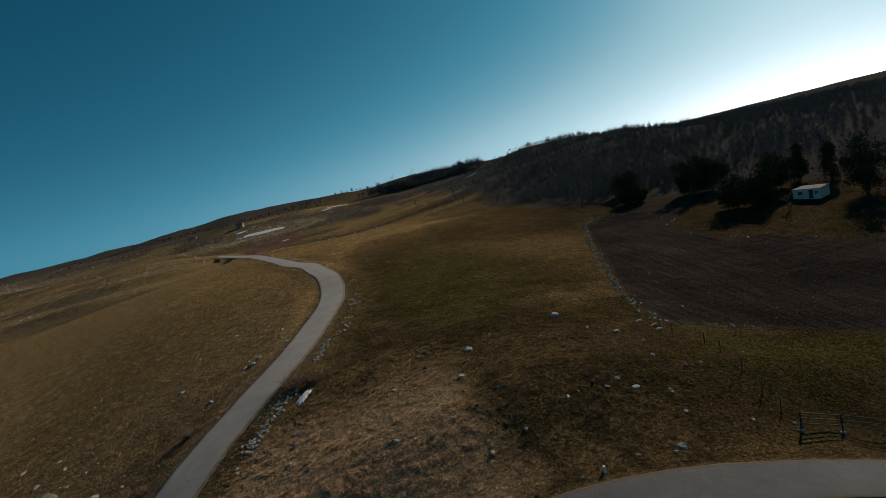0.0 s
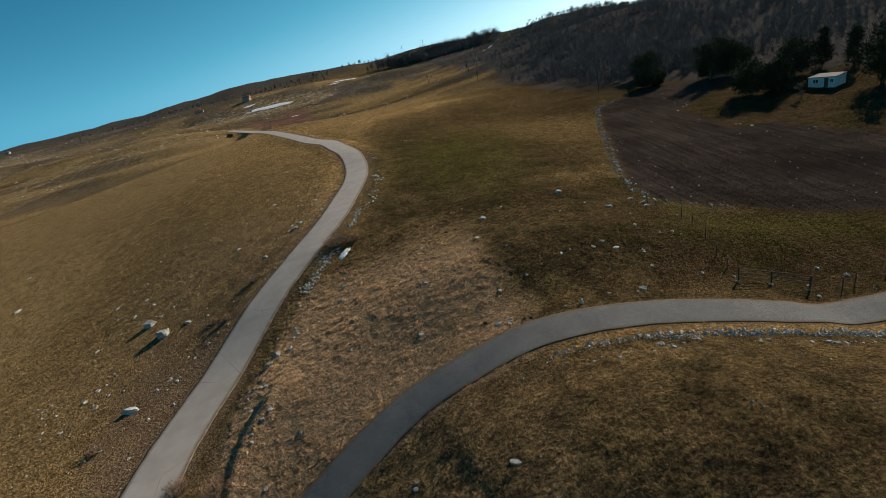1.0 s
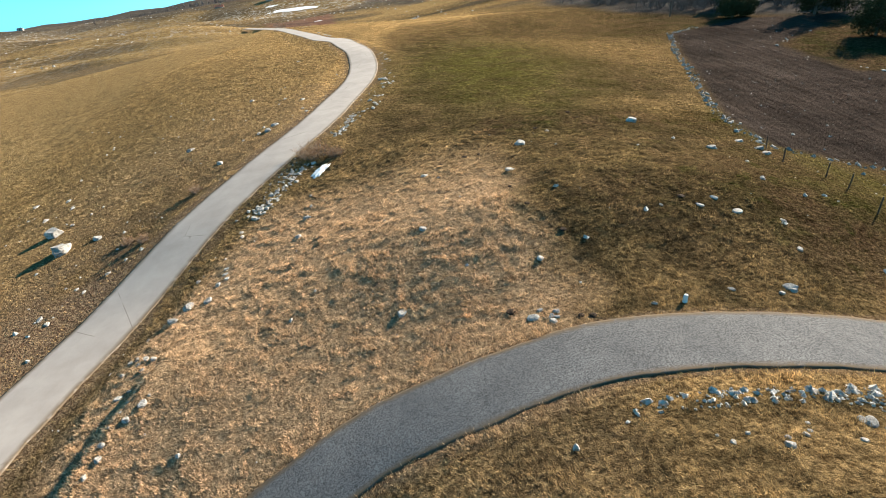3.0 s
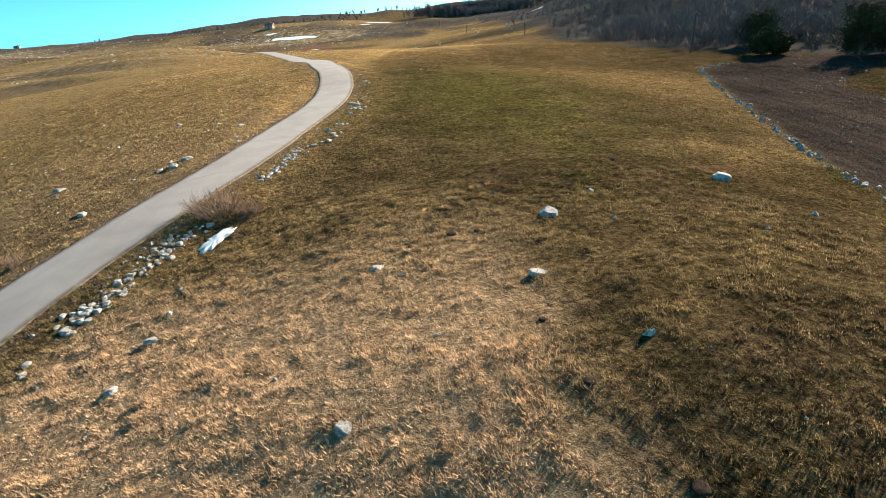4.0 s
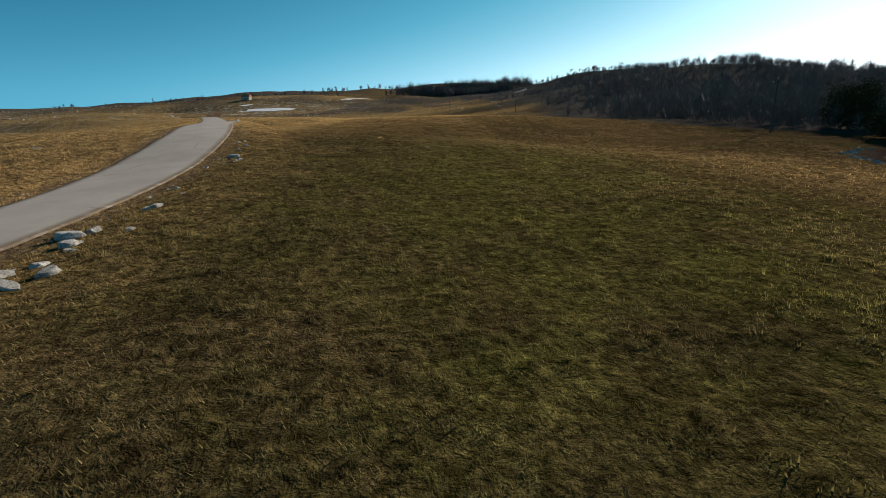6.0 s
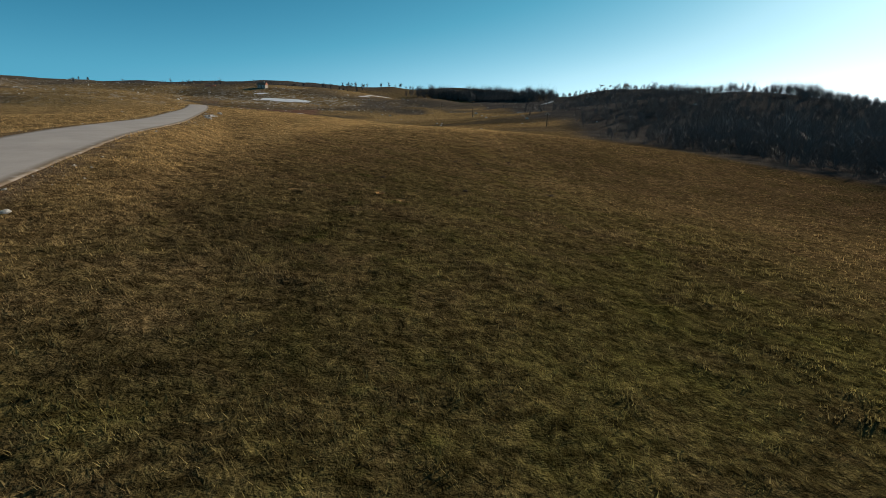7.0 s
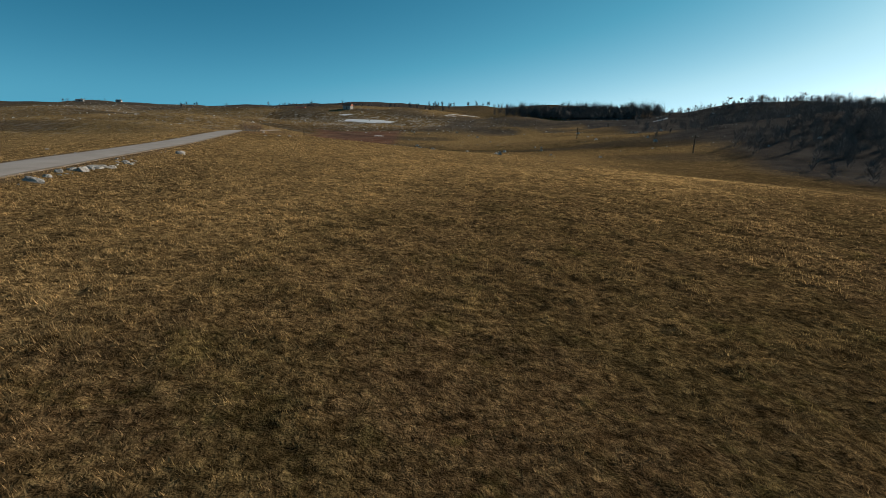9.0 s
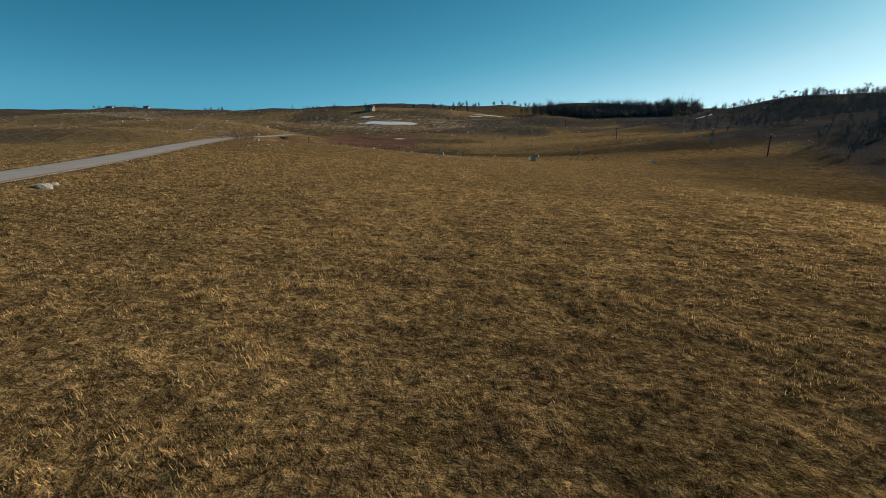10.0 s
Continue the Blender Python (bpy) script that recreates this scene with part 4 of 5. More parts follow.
def conifer(seed, tall, x, y, label, spread_by=0.24):
    """A dull evergreen: tapered trunk, whorls of limbs, needle sprays with gaps between."""
    rng = np.random.default_rng(seed)
    ob = thing("evergreen_tree", label, "tree", x, y)
    limbs, sprays = ([], []), ([], [])
    tube(*limbs, (0, 0, -0.2), (rng.normal(0, 0.1), rng.normal(0, 0.1), tall), tall * 0.022, 0.02, 6)
    for _ in range(int(26 * tall ** 0.5)):
        h = rng.uniform(0.1, 0.98)
        a = rng.uniform(0, 6.283)
        r = tall * spread_by * (1 - h) ** 0.7 * rng.uniform(0.6, 1.15) + 0.15
        p = np.array((0, 0, h * tall))
        q = p + np.array((math.cos(a) * r, math.sin(a) * r, -0.12 * r + rng.normal(0, 0.15)))
        tube(*limbs, p, q, 0.03, 0.008, 3)
        for _ in range(34):
            c = p + (q - p) * rng.uniform(0.25, 1.05) + rng.normal(0, 0.16 + 0.05 * r, 3)
            d = rng.normal(0, 1, (2, 3)) * (0.2 + 0.02 * tall)
            k = len(sprays[0])
            sprays[0].extend([c, c + d[0] * 0.45, c + d[1]])
            sprays[1].append((k, k + 1, k + 2))
    arrays_part("trunk", np.array(limbs[0]), np.array(limbs[1]), BARK, ob)
    arrays_part("crown", np.array(sprays[0]), np.array(sprays[1]), NEEDLE, ob)
    return ob


def bushy_tree(seed, tall, wide, x, y, label):
    """A broad dark tree: short trunk, limbs to many clumps of small leaves, an uneven outline."""
    rng = np.random.default_rng(seed)
    ob = thing("bushy_tree", label, "tree", x, y)
    limbs = ([], [])
    fork = np.array((0, 0, tall * 0.25))
    tube(*limbs, (0, 0, -0.3), fork, tall * 0.03, tall * 0.022, 7)
    clumps = int(34 + 5 * wide)
    mids = []
    while len(mids) < clumps:
        q = rng.uniform(-1, 1, 3)
        if 0.3 < np.linalg.norm(q) < 1:
            mids.append(np.array((q[0] * wide / 2, q[1] * wide / 2, tall * (0.52 + 0.44 * q[2]))) * (1, 1, 1 - 0.12 * np.hypot(q[0], q[1])) * (1 + 0.4 * noise.noise(Vector(q) * 1.7 + Vector((seed * 5.0, 0, 0)))))
    for p in mids:
        tube(*limbs, fork * rng.uniform(0.5, 1.3), p, 0.05, 0.012, 3)
    mids = np.array(mids)
    n = 130
    c = mids[:, None] + rng.normal(0, 1, (clumps, n, 3)) * (0.1 * wide * rng.uniform(0.6, 1.1, (clumps, 1, 1)))
    d = rng.normal(0, 0.2, (2, clumps, n, 3))
    v = np.stack([c, c + d[0], c + 0.6 * d[1]], 2).reshape(-1, 3)
    v[:, 2] = np.maximum(v[:, 2], 0.1)
    arrays_part("trunk", np.array(limbs[0]), np.array(limbs[1]), BARK, ob)
    arrays_part("crown", v, np.arange(len(v)).reshape(-1, 3), NEEDLE, ob)
    return ob


def shrub(seed, wide, tall, x, y, label, stems=60):
    """A leafless thicket of fine stems."""
    rng = np.random.default_rng(seed)
    limbs, twigs = ([], []), ([], [])
    for _ in range(stems):
        a, r = rng.uniform(0, 6.283), wide / 2 * rng.random() ** 0.5
        p = np.array((math.cos(a) * r * 0.6, math.sin(a) * r * 0.6, -0.05))
        q = np.array((math.cos(a) * r + rng.normal(0, 0.1), math.sin(a) * r + rng.normal(0, 0.1), tall * rng.uniform(0.45, 1.0) * (1 - 0.4 * (2 * r / wide) ** 2)))
        tube(*limbs, p, q, 0.014, 0.005, 3)
        for _ in range(9):
            s = p + (q - p) * rng.uniform(0.3, 1.0)
            d = rng.normal(0, 0.5, 3) * tall * 0.35
            d[2] = abs(d[2])
            n = np.cross(d, rng.normal(0, 1, 3))
            n *= 0.006 / (np.linalg.norm(n) + 1e-9)
            k = len(twigs[0])
            twigs[0].extend([s - n, s + n, s + d])
            twigs[1].append((k, k + 1, k + 2))
    ob = thing("shrub", label, "shrub", x, y)
    arrays_part("stem_mass", np.array(limbs[0]), np.array(limbs[1]), BARK, ob)
    arrays_part("twig_mass", np.array(twigs[0]), np.array(twigs[1]), TWIG, ob)
    return ob


shrub(1, 2.9, 1.25, -9.39, 28.08, "leafless reddish-brown roadside shrub beside melting snow", 170)
shrub(9, 1.5, 0.8, -7.87, 27.82, "low russet shrub beside a larger leafless one", 110)
shrub(2, 1.2, 0.7, -18.07, 26.62, "small dry leafless shrub at the lane's edge")
shrub(3, 0.9, 0.6, -19.44, 20.97, "low dark leafless shrub on the verge")
shrub(4, 1.2, 0.7, -25.39, 9.07, "low dark leafless shrub in dry grass")
shrub(5, 1.6, 1.1, -15.99, 3.25, "bare shrub rooted between the two lanes", 80)
shrub(10, 1.5, 0.75, -18.4, 4.1, "low rust-brown leafless shrub beside the concrete lane", 70)
shrub(11, 1.1, 0.55, -20.97, 21.6, "low dark-brown bush on the lane's earth verge", 70)
shrub(6, 5.0, 2.4, -47.6, 177.5, "dark leafless shrub at the lane's far bend", 160)
shrub(8, 5.0, 2.2, -60, 262, "leafless shrubs near a tilled plot", 120)

bushy_tree(1, 6.6, 5.6, 62.6, 61.6, "broad dark evergreen on the bank above the tilled field")
bushy_tree(2, 6.0, 5.0, 66.4, 60.2, "dark evergreen beside a broader one above the tilled field")
bushy_tree(3, 4.0, 4.8, 57.2, 86.4, "low spreading evergreen at the head of the tilled field")
bushy_tree(10, 3.4, 3.0, 60.0, 87.2, "low rounded evergreen beside a larger one")
bushy_tree(4, 7.6, 6.0, 68.6, 81.2, "tall broad evergreen at the wood's edge")
bushy_tree(5, 6.8, 5.6, 73.4, 80.6, "broad evergreen at the wood's edge")
bushy_tree(6, 6.4, 6.0, 75.8, 67.2, "rounded brownish tree behind the bank near the white hut")
bushy_tree(7, 9.6, 5.6, 76.0, 50.6, "tall dark tree next to the white hut")
conifer(4, 7.0, 82.6, 68.4, "dark evergreen tree behind the white hut", 0.3)
conifer(5, 6.6, 84.6, 64.0, "dark evergreen tree behind the white hut", 0.3)
bushy_tree(8, 6.5, 6.0, 80.0, 92.0, "dark rounded tree at the foot of the hill")
bushy_tree(9, 6.5, 6.0, 64.0, 99.0, "dark rounded tree at the foot of the wooded hill")
bare_tree(5, 4.2, 64.6, 53.3, "leafless young tree on the grass below the white hut")
CREST = [(60, 545), (72, 480), (92, 440), (118, 420), (136, 408), (142, 404), (150, 396), (165, 385), (176, 372), (183, 360), (192, 345), (200, 330), (208, 312), (214, 296)]
for k, (x, y) in enumerate(CREST):
    bare_tree(30 + k, 5.0 + 2.5 * ((k * 7) % 5) / 5 if k > 3 else 4.0, x, y, "leafless tree standing on the hill's crest against the sky")


def woods(name, count, x0, x1, y0, y1, keep, lo, hi, seed, label, thin=0.12):
    """A leafless wood, joined: each tree a thin trunk with a fan of slivers for its crown."""
    rng = np.random.default_rng(seed)
    x, y = rng.uniform(x0, x1, count), rng.uniform(y0, y1, count)
    k = rng.random(count) < keep(x, y)
    x, y = x[k], y[k]
    n = len(x)
    z, tall = land(x, y, False), rng.uniform(lo, hi, n) * (1 + 0.4 * value_noise(x / 17, y / 17, 25))
    foot = np.stack([x, y, z - 0.3], -1)
    twigs = 58
    v = np.empty((n, 3 + twigs * 3, 3))
    top = foot + np.stack([rng.normal(0, 0.3, n), rng.normal(0, 0.3, n), tall * 0.75], -1)
    a = rng.uniform(0, 3.14, n)
    wide = np.stack([np.cos(a), np.sin(a), 0 * a], -1) * (0.008 * tall)[:, None]
    v[:, 0], v[:, 1], v[:, 2] = foot - wide, foot + wide, top
    up = rng.uniform(0.15, 0.8, (n, twigs))
    p = foot[:, None] + (top - foot)[:, None] * up[..., None]
    d = rng.normal(0, 1, (n, twigs, 3))
    d[..., 2] = np.abs(d[..., 2]) * 1.1 + 0.5
    d *= (tall[:, None] * rng.uniform(0.2, 0.46, (n, twigs)) / np.linalg.norm(d, axis=-1))[..., None]
    side = np.cross(d, rng.normal(0, 1, (n, twigs, 3)))
    side *= (thin / (np.linalg.norm(side, axis=-1) + 1e-9))[..., None]
    p = p + rng.normal(0, 0.06, p.shape) * tall[:, None, None]
    v[:, 3::3], v[:, 4::3], v[:, 5::3] = p - side, p + side, p + d
    f = np.arange(v.shape[0] * v.shape[1]).reshape(-1, 3)
    return tagged(new(name, mesh_of(name, v.reshape(-1, 3), f, WOODS, False)), label, "trees", kind="stuff")


def hill_cover(x, y):
    ridge = bump2(x, y, 205, 335, 75, 110) + bump2(x, y, 260, 240, 110, 110) + 1.2 * bump2(x, y, 140, 190, 75, 80) + bump2(x, y, 110, 110, 60, 50)
    edge = smooth(46, 62, x + 9 * value_noise(x / 22, y / 22, 22)) * smooth(108, 120, 0.7 * x + 0.72 * y + 6 * value_noise(x / 18, y / 18, 24))
    return np.clip(ridge * (0.9 + 0.6 * value_noise(x / 30, y / 30, 21)), 0, 1) * edge


woods("hillside_woods", 15000, 44, 420, 50, 470, hill_cover, 3.0, 5.6, 11, "dense leafless woods in shade on the hillside", 0.038)
# extra taller trees, added to throw longer shade onto the meadow
woods("hill_foot_woods", 420, 48, 100, 96, 165, lambda x, y: smooth(50, 56, x + 4 * value_noise(x / 9, y / 9, 22)) * smooth(106, 113, 0.7 * x + 0.72 * y) * (1 - smooth(84, 98, x)), 5.0, 8.0, 15, "leafless trees at the foot of the wooded hill", 0.045)
woods("far_thicket", 2600, -10, 170, 560, 640, lambda x, y: np.clip(1.3 * bump2(x, y, 72, 600, 50, 14) + 0.5 * bump2(x, y, 125, 612, 25, 10), 0, 1), 8.5, 15.0, 12, "dark leafless thicket on the far rise", 0.15)
woods("distant_scrub", 3500, -700, 60, 560, 1000, lambda x, y: 0.6 * np.clip(bump2(x, y, -120, 640, 60, 50) + bump2(x, y, -330, 860, 260, 90) + 0.5 * bump2(x, y, -30, 700, 60, 40), 0, 1), 4.0, 8.0, 13, "distant leafless scrub along the skyline")
woods("skyline_bushes", 500, -900, -300, 500, 1000, lambda x, y: 0.5 * (value_noise(x / 60, y / 60, 23) > 0.55), 3.0, 6.0, 14, "scattered distant bushes along the skyline")


# ---------------------------------------------------------------- gate and fences
def post(parent, x, y, z, tall, r=0.07, lean=(0, 0), name="post"):
    bm = bmesh.new()
    rod(bm, (x, y, z - 0.3), (x + lean[0], y + lean[1], z + tall), r, r * 0.85)
    return part(name, bm, WOOD, parent)


gate = thing("field_gate", "weathered wooden pole gate propped open beside the asphalt lane", "gate", 18.82, 8.01)
G0, G1, G2 = (18.82, 8.01), (21.4, 8.16), (23.82, 7.62)
base = height(*G0)
for (x, y), lean in ((G0, (0.12, 0.1)), (G1, (0.1, 0.12)), (G2, (0.12, 0.08))):
    post(gate, x - G0[0], y - G0[1], height(x, y) - base, 1.0, 0.055, lean)
for h in (0.35, 0.65, 0.95):
    bm = bmesh.new()
    rod(bm, (0.05, 0.05, h), (G1[0] - G0[0], G1[1] - G0[1] + 0.05, height(*G1) - base + h), 0.035, 0.03)
    rod(bm, (G1[0] - G0[0], G1[1] - G0[1] + 0.05, height(*G1) - base + h), (G2[0] - G0[0] + 0.05, G2[1] - G0[1] + 0.05, height(*G2) - base + h), 0.035, 0.03)
    part("rail", bm, WOOD, gate)
for x, y in (G0, G1, G2, (23.8, 6.8)):
    stone("stone", x - 0.15, y - 0.1, 0.4, "pale stone wedged against a gate post", group="stones at the gate posts")


def fence(points, label, tall=1.1, wires=2, r=0.045):
    """Posts with wire between them."""
    x0, y0 = points[0]
    ob = thing("wire_fence", label, "fence", x0, y0)
    z0 = height(x0, y0)
    heads = []
    for x, y in points:
        z = height(x, y) - z0
        lean = (dice.uniform(-0.08, 0.08), dice.uniform(-0.08, 0.08))
        post(ob, x - x0, y - y0, z, tall, r, lean)
        heads.append((x - x0, y - y0, z))
    for k in range(wires):
        bm = bmesh.new()
        for a, b in zip(heads, heads[1:]):
            h = tall * (0.9 - 0.4 * k)
            rod(bm, (a[0], a[1], a[2] + h), (b[0], b[1], b[2] + h), 0.0035, 0.0035, 4)
        part("wire", bm, WOOD, ob, "thin grey fence wire")
    return ob


fence([(20.03, 21.26), (19.64, 19.17), (20.61, 17.06), (20.37, 15.27), (19.82, 12.79), (19.3, 10.86), (19, 9.36)], "leaning wooden posts of a wire fence beside the tilled field", 0.85, 2, 0.035)
fence([(23.82, 7.62), (25.87, 7.22), (27.2, 7.6), (30.6, 8.6)], "wooden posts of a wire fence along the asphalt lane", 0.85, 2, 0.035)
fence([(-45, 196), (-45, 212), (-45, 230), (-45.5, 250), (-46, 270), (-46, 291), (-50, 320), (-55, 348), (-60, 375)], "wooden posts round a distant tilled plot", 1.2, 2, 0.06)


def utility_pole(x, y, tall):
    ob = thing("utility_pole", "weathered wooden utility pole standing in the pasture", "pole", x, y, group="poles across the pasture")
    bm = bmesh.new()
    rod(bm, (0, 0, -0.5), (0, 0, tall), 0.14, 0.10, 9)
    part("shaft", bm, WOOD, ob)
    bm = bmesh.new()
    box(bm, -0.7, 0.7, -0.05, 0.05, tall - 0.5, tall - 0.38, 0.01)
    part("crossarm", bm, WOOD, ob)
    for k in (-0.6, 0.6, 0.0):
        bm = bmesh.new()
        rod(bm, (k, 0, tall - 0.38 + (0.38 if k == 0 else 0)), (k, 0, tall - 0.2 + (0.38 if k == 0 else 0)), 0.04, 0.025, 6)
        part("insulator", bm, STEEL, ob, "pale insulator")


for x, y, tall in ((50.5, 96.5, 6.5), (44.0, 207.0, 4.0), (29.0, 282.0, 4.2), (22.0, 420.0, 5.0)):
    utility_pole(x, y, tall)

# the white marker at the roadside
marker = thing("marker_stone", "white painted marker stone at the asphalt lane's edge", "marker", 7.57, 7.14)
bm = bmesh.new()
rod(bm, (0, 0, -0.1), (0.04, 0.02, 0.3), 0.1, 0.075, 10)
bmesh.ops.bevel(bm, geom=bm.edges[:], offset=0.014, segments=2, affect="EDGES")
part("block", bm, RENDERED, marker)


# ---------------------------------------------------------------- buildings
def window(parent, x, y, z, w, h):
    """A pane in a frame on a wall that faces -y."""
    bm = bmesh.new()
    for x0, x1, z0, z1 in ((-w / 2 - 0.07, w / 2 + 0.07, h, h + 0.07), (-w / 2 - 0.07, w / 2 + 0.07, -0.07, 0), (-w / 2 - 0.07, -w / 2, 0, h), (w / 2, w / 2 + 0.07, 0, h), (-0.03, 0.03, 0, h)):
        box(bm, x + x0, x + x1, y - 0.05, y + 0.02, z + z0, z + z1)
    frame_ob = part("window", bm, STEEL, parent)
    bm = bmesh.new()
    box(bm, x - w / 2, x + w / 2, y - 0.02, y + 0.01, z, z + h)
    part("pane", bm, GLASSY, frame_ob, "dark window pane")
    return frame_ob


HUT = (72.2, 56.6)
hut = thing("hut", "small white flat-roofed hut above the tilled field", "house", HUT[0], HUT[1], turn=-70)
hut.scale = (0.86, 0.86, 0.9)
bm = bmesh.new()
box(bm, -2.3, 2.3, -1.9, 1.9, -0.8, 1.75, 0.02)
part("wall", bm, RENDERED, hut)
bm = bmesh.new()
box(bm, -2.45, 2.45, -2.05, 2.05, 1.75, 1.87, 0.03)
part("roof", bm, ROOFING, hut, "pale overhanging roof slab")
window(hut, -1.0, -1.9, 0.75, 0.8, 0.65)
window(hut, 1.75, -1.9, 0.75, 0.5, 0.65)
bm = bmesh.new()
box(bm, 0.45, 1.15, -1.94, -1.89, 0.0, 1.6, 0.01)
door = part("door", bm, WOOD, hut, "dark wooden door")
bm = bmesh.new()
rod(bm, (1.05, -1.94, 0.85), (1.05, -2.02, 0.85), 0.03, 0.03, 6)
part("handle", bm, STEEL, door)


def cottage(x, y, turn, w, d, h, roof, label, face=RENDERED):
    ob = thing("cottage", label, "house", x, y, turn=turn)
    bm = bmesh.new()
    box(bm, -w / 2, w / 2, -d / 2, d / 2, -1.0, h, 0.02)
    part("wall", bm, face, ob)
    bm = bmesh.new()
    p = [bm.verts.new(q) for q in ((-w / 2 - 0.4, -d / 2 - 0.4, h), (w / 2 + 0.4, -d / 2 - 0.4, h), (w / 2 + 0.4, d / 2 + 0.4, h), (-w / 2 - 0.4, d / 2 + 0.4, h), (-w / 2 - 0.4, 0, h + d * 0.42), (w / 2 + 0.4, 0, h + d * 0.42))]
    for q in ((0, 1, 5, 4), (2, 3, 4, 5), (1, 2, 5), (3, 0, 4), (3, 2, 1, 0)):
        bm.faces.new([p[k] for k in q])
    roof_ob = part("roof", bm, roof, ob)
    bm = bmesh.new()
    box(bm, w * 0.2, w * 0.2 + 0.7, -0.35, 0.35, h + d * 0.2, h + d * 0.42 + 0.9, 0.03)
    part("chimney", bm, ROCK, roof_ob)
    for k in (-0.3, 0.3):
        window(ob, w * k, -d / 2, 0.9, 1.1, 1.1)
    bm = bmesh.new()
    box(bm, -0.5, 0.5, -d / 2 - 0.04, -d / 2 + 0.01, 0, 2.0)
    part("door", bm, WOOD, ob)
    return ob


cottage(-207, 574, 12, 9, 5.5, 2.8, TILE, "distant dull white cottage with a red tiled roof", PLASTER)
cottage(-131, 495, -10, 7, 5, 2.6, TILE, "distant pale cottage with a red roof on stony pasture", PLASTER)
cottage(-520, 640, 20, 8, 4, 1.3, ROOFING, "long low grey stone shed on the far stony rise", ROCK)
cottage(-480, 655, 10, 6, 4, 1.4, ROOFING, "grey-roofed stone building on the far stony rise", ROCK)


def turbine(x, y, tall, spin):
    ob = thing("wind_turbine", "white wind turbine on the distant ridge", "wind turbine", x, y, group="turbines on the ridge")
    bm = bmesh.new()
    rod(bm, (0, 0, -2), (0, 0, tall), 0.6, 0.35, 10)
    part("tower", bm, STEEL, ob)
    bm = bmesh.new()
    box(bm, -0.5, 0.5, -2.6, 1.4, tall - 0.3, tall + 0.7, 0.15)
    part("nacelle", bm, STEEL, ob)
    for k in range(3):
        a = radians(spin + 120 * k)
        bm = bmesh.new()
        rod(bm, (0, -3.0, tall + 0.3), (math.sin(a) * tall * 0.55, -3.0, tall + 0.3 + math.cos(a) * tall * 0.55), 0.4, 0.1, 5)
        part("blade", bm, STEEL, ob)


turbine(95, 1480, 15, 20)
turbine(160, 1490, 17, 50)


# ---------------------------------------------------------------- grass
def grass(name, count, x0, x1, y0, y1, tall, blades, seed, label, flop=1.0):
    """Tussocks of dry blades, joined; taller and denser where the noise is high."""
    rng = np.random.default_rng(seed)
    x, y = rng.uniform(x0, x1, count), rng.uniform(y0, y1, count)
    thick = 0.5 + 0.75 * turf(x, y) + 0.25 * value_noise(x / 2.1, y / 2.1, 32)
    k = (rng.random(count) < np.clip(thick, 0.06, 1)) & off_roads(x, y, -0.02) & (in_field(x, y) < 0.3 + 0.3 * rng.random(count))
    x, y, thick = x[k], y[k], thick[k]
    n = len(x)
    z = land(x, y) - 0.02
    h = tall * np.clip(0.45 + 0.7 * thick, 0.25, 1.4)[:, None] * rng.uniform(0.5, 1.25, (n, blades))
    a = 2.8 + rng.normal(0, 1.1, (n, blades))
    lean = rng.uniform(0.2, 1.15, (n, blades)) * h * flop
    w = rng.uniform(0.006, 0.018, (n, blades)) * (tall / 0.11)
    bx, by = x[:, None] + rng.normal(0, 0.06, (n, blades)), y[:, None] + rng.normal(0, 0.06, (n, blades))
    v = np.empty((n, blades, 3, 3))
    v[..., 0, 0], v[..., 0, 1], v[..., 0, 2] = bx - np.sin(a) * w, by + np.cos(a) * w, z[:, None]
    v[..., 1, 0], v[..., 1, 1], v[..., 1, 2] = bx + np.sin(a) * w, by - np.cos(a) * w, z[:, None]
    v[..., 2, 0], v[..., 2, 1], v[..., 2, 2] = bx + np.cos(a) * lean, by + np.sin(a) * lean, z[:, None] + h
    me = mesh_of(name, v.reshape(-1, 3), np.arange(n * blades * 3).reshape(-1, 3), GRASS, False)
    m = masks(x, y)
    for key in ("green", "gold", "pale", "moss"):
        me.attributes.new(key, "FLOAT", "POINT").data.foreach_set("value", np.repeat(m[key], blades * 3).astype(np.float32))
    return tagged(new(name, me), label, "grass", kind="stuff")


grass("meadow_grass", 260000, -12, 14, 24, 134, 0.075, 4, 41, "short tussocky olive and straw grass of the meadow", 0.9)
grass("mound_grass", 190000, -16, 14, -8, 28, 0.1, 4, 42, "dry matted straw grass of the mound", 1.2)
grass("slope_grass", 130000, -46, -6, -4, 150, 0.11, 3, 43, "dry golden grass of the lit slope")
grass("valley_grass", 110000, 8, 46, -4, 150, 0.11, 3, 44, "olive grass of the valley floor")
grass("far_grass", 50000, -60, 60, 134, 240, 0.13, 3, 45, "dry golden grass of the far meadow")


# ---------------------------------------------------------------- molehills and straw tussocks
def molehill(x, y, wide):
    """A crumbly heap of dark soil, low and uneven."""
    bm = bmesh.new()
    bmesh.ops.create_icosphere(bm, subdivisions=2, radius=wide / 2)
    for v in bm.verts:
        v.co += v.normal * wide * 0.16 * noise.noise(v.co * (5 / wide) + Vector((x, y, 0)))
        v.co.z *= 0.42
    ob = part("molehill", bm, MOULD)
    ob.matrix_basis = pose(x, y, height(x, y) + 0.01, 0, 0, x * 50)
    return tagged(ob, "low heap of dark turned-up soil in the turf", "molehill", "molehills in the meadow")


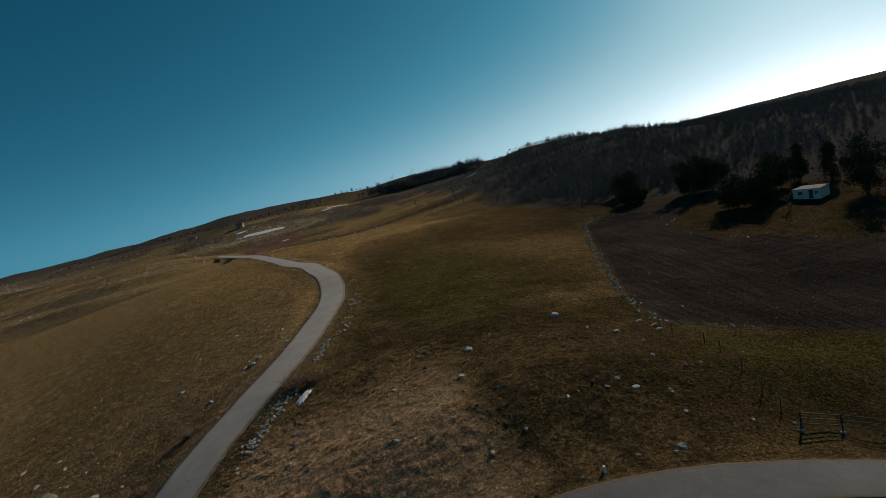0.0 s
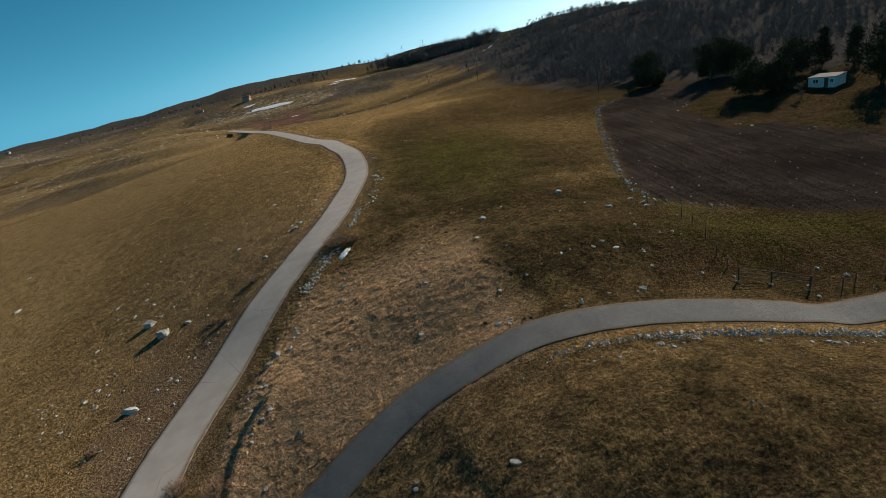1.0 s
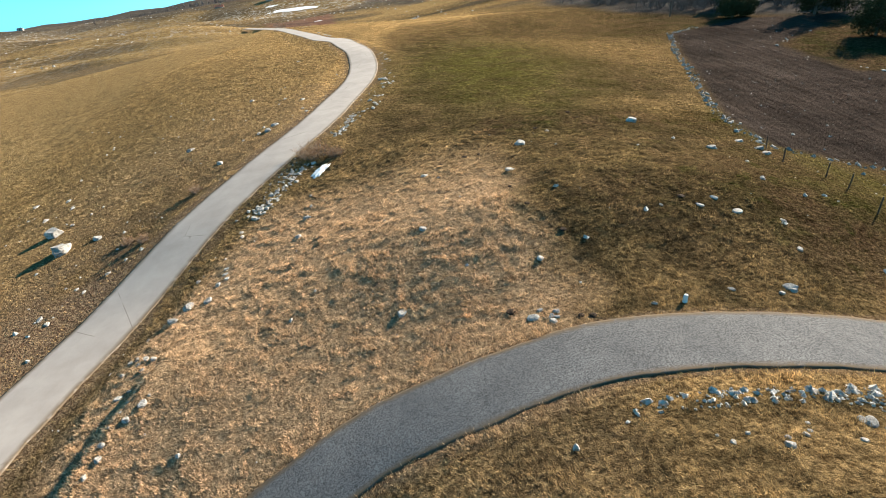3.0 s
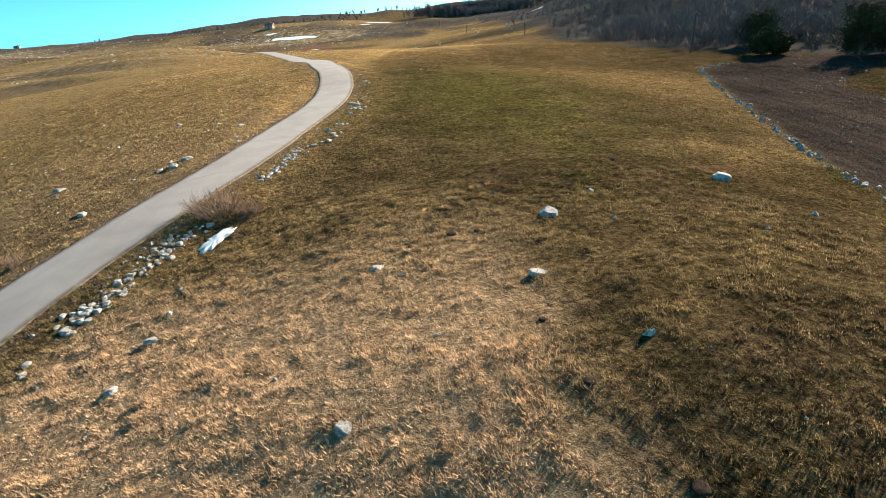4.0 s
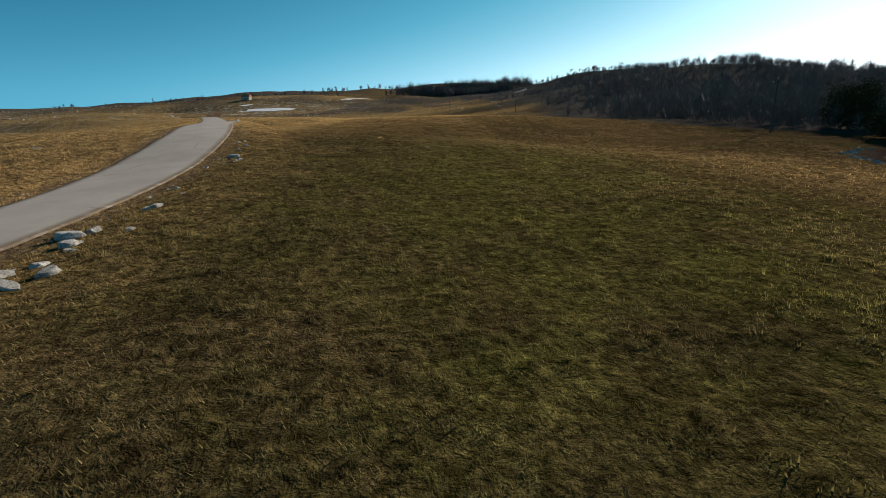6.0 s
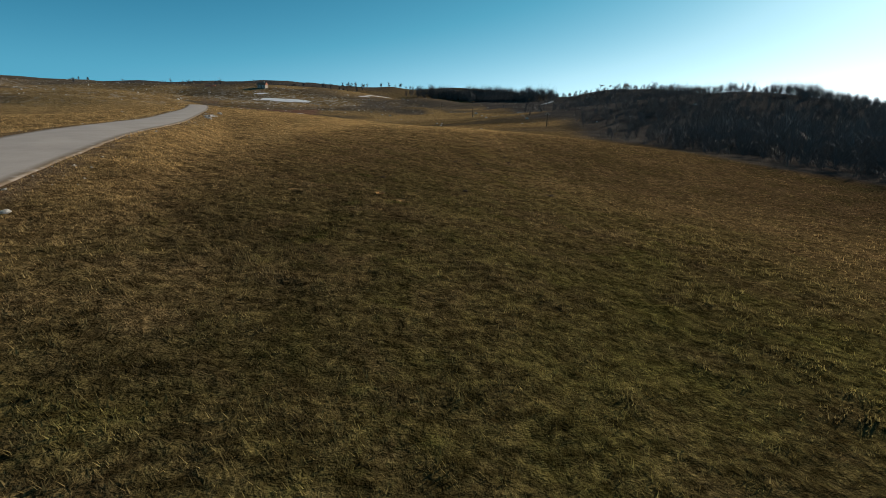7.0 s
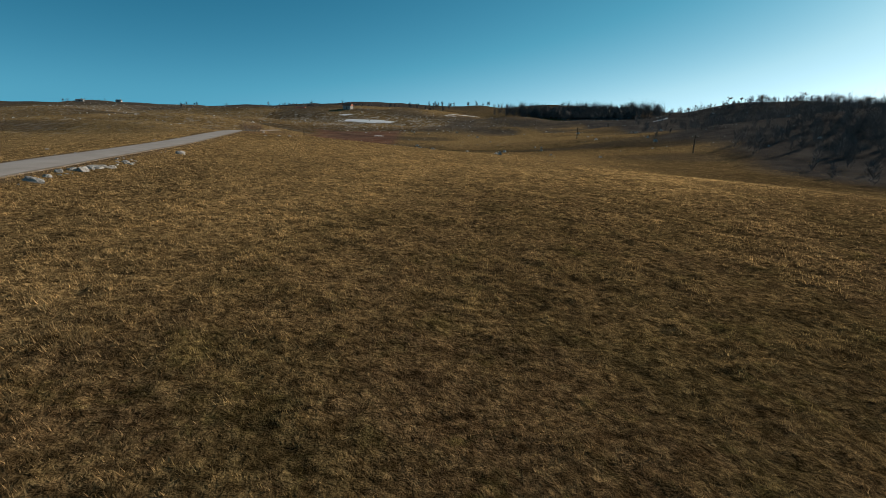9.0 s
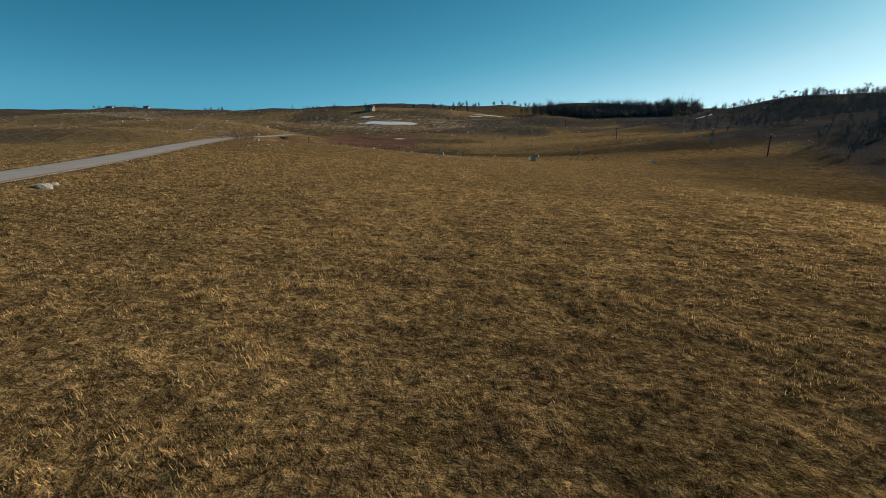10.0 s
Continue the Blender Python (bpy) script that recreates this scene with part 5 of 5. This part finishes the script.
MOLEHILLS = [
    (3.0, 16.3), (3.4, 14.1), (4.5, 11.9), (1.4, 8.0), (3.8, 7.1), (4.2, 7.0), (10.3, 13.1), (1.2, 22.2), (2.1, 22.1), (-0.3, 21.8), (6.5, 25.8), (9.9, 29.5),
    (10.1, 27.8), (6.8, 27.3), (7.2, 91.8), (10.1, 94.0), (10.8, 102.2), (10.5, 98.1), (5.3, 90.2), (10.2, 94.9), (4.4, 74.4), (0.9, 75.0), (8.9, 77.2),
]
for k, (x, y) in enumerate(MOLEHILLS):
    molehill(x, y, 0.22 + 0.05 * (k % 4))


def tussock(x, y, wide, tall, seed):
    """A mat of long bleached straw falling outward from a crown."""
    rng = np.random.default_rng(seed)
    n = 700
    a, r = rng.uniform(0, 6.283, n), wide / 2 * rng.random(n) ** 0.5 * (1 + 0.3 * np.sin(3 * np.arange(n)))
    p = np.stack([np.cos(a) * r, np.sin(a) * r * 0.7, 0 * a - 0.02], -1)
    h = 0.55 * tall * rng.uniform(0.3, 1.0, n) * (1.1 - 0.8 * (2 * r / wide) ** 2)
    b = a + rng.normal(0, 0.9, n)
    q = p + np.stack([np.cos(b) * h * 2.2, np.sin(b) * h * 2.2, h], -1)
    s = np.stack([-np.sin(b), np.cos(b), 0 * b], -1) * 0.006
    v = np.stack([p - s, p + s, q], 1).reshape(-1, 3)
    me = mesh_of("straw_tussock", v, np.arange(3 * n).reshape(-1, 3), GRASS, False)
    for key, value in (("green", 0.0), ("gold", 0.9), ("pale", 0.2), ("moss", 0.0)):
        me.attributes.new(key, "FLOAT", "POINT").data.foreach_set("value", np.full(3 * n, value, np.float32))
    ob = new("straw_tussock", me)
    ob.matrix_basis = pose(x, y, height(x, y), 0, 0, seed * 40)
    return tagged(ob, "tussock of long bleached straw in short turf", "grass tuft", "straw tussocks in the meadow")


TUSSOCKS = [(3.4, 26.9, 0.8, 0.22), (2.6, 26.6, 0.7, 0.24), (2.9, 25.5, 0.9, 0.2), (1.2, 24.7, 0.6, 0.16), (4.3, 22.9, 1.0, 0.2), (0.4, 24.9, 0.5, 0.15), (1.1, 70.8, 0.4, 0.14), (1.8, 70.3, 0.35, 0.14), (-1.5, 69.8, 0.3, 0.12), (5.7, 73.1, 0.4, 0.12), (-1.9, 70.7, 0.3, 0.12)]
for k, (x, y, wide, tall) in enumerate(TUSSOCKS):
    tussock(x, y, wide, tall, k + 1)
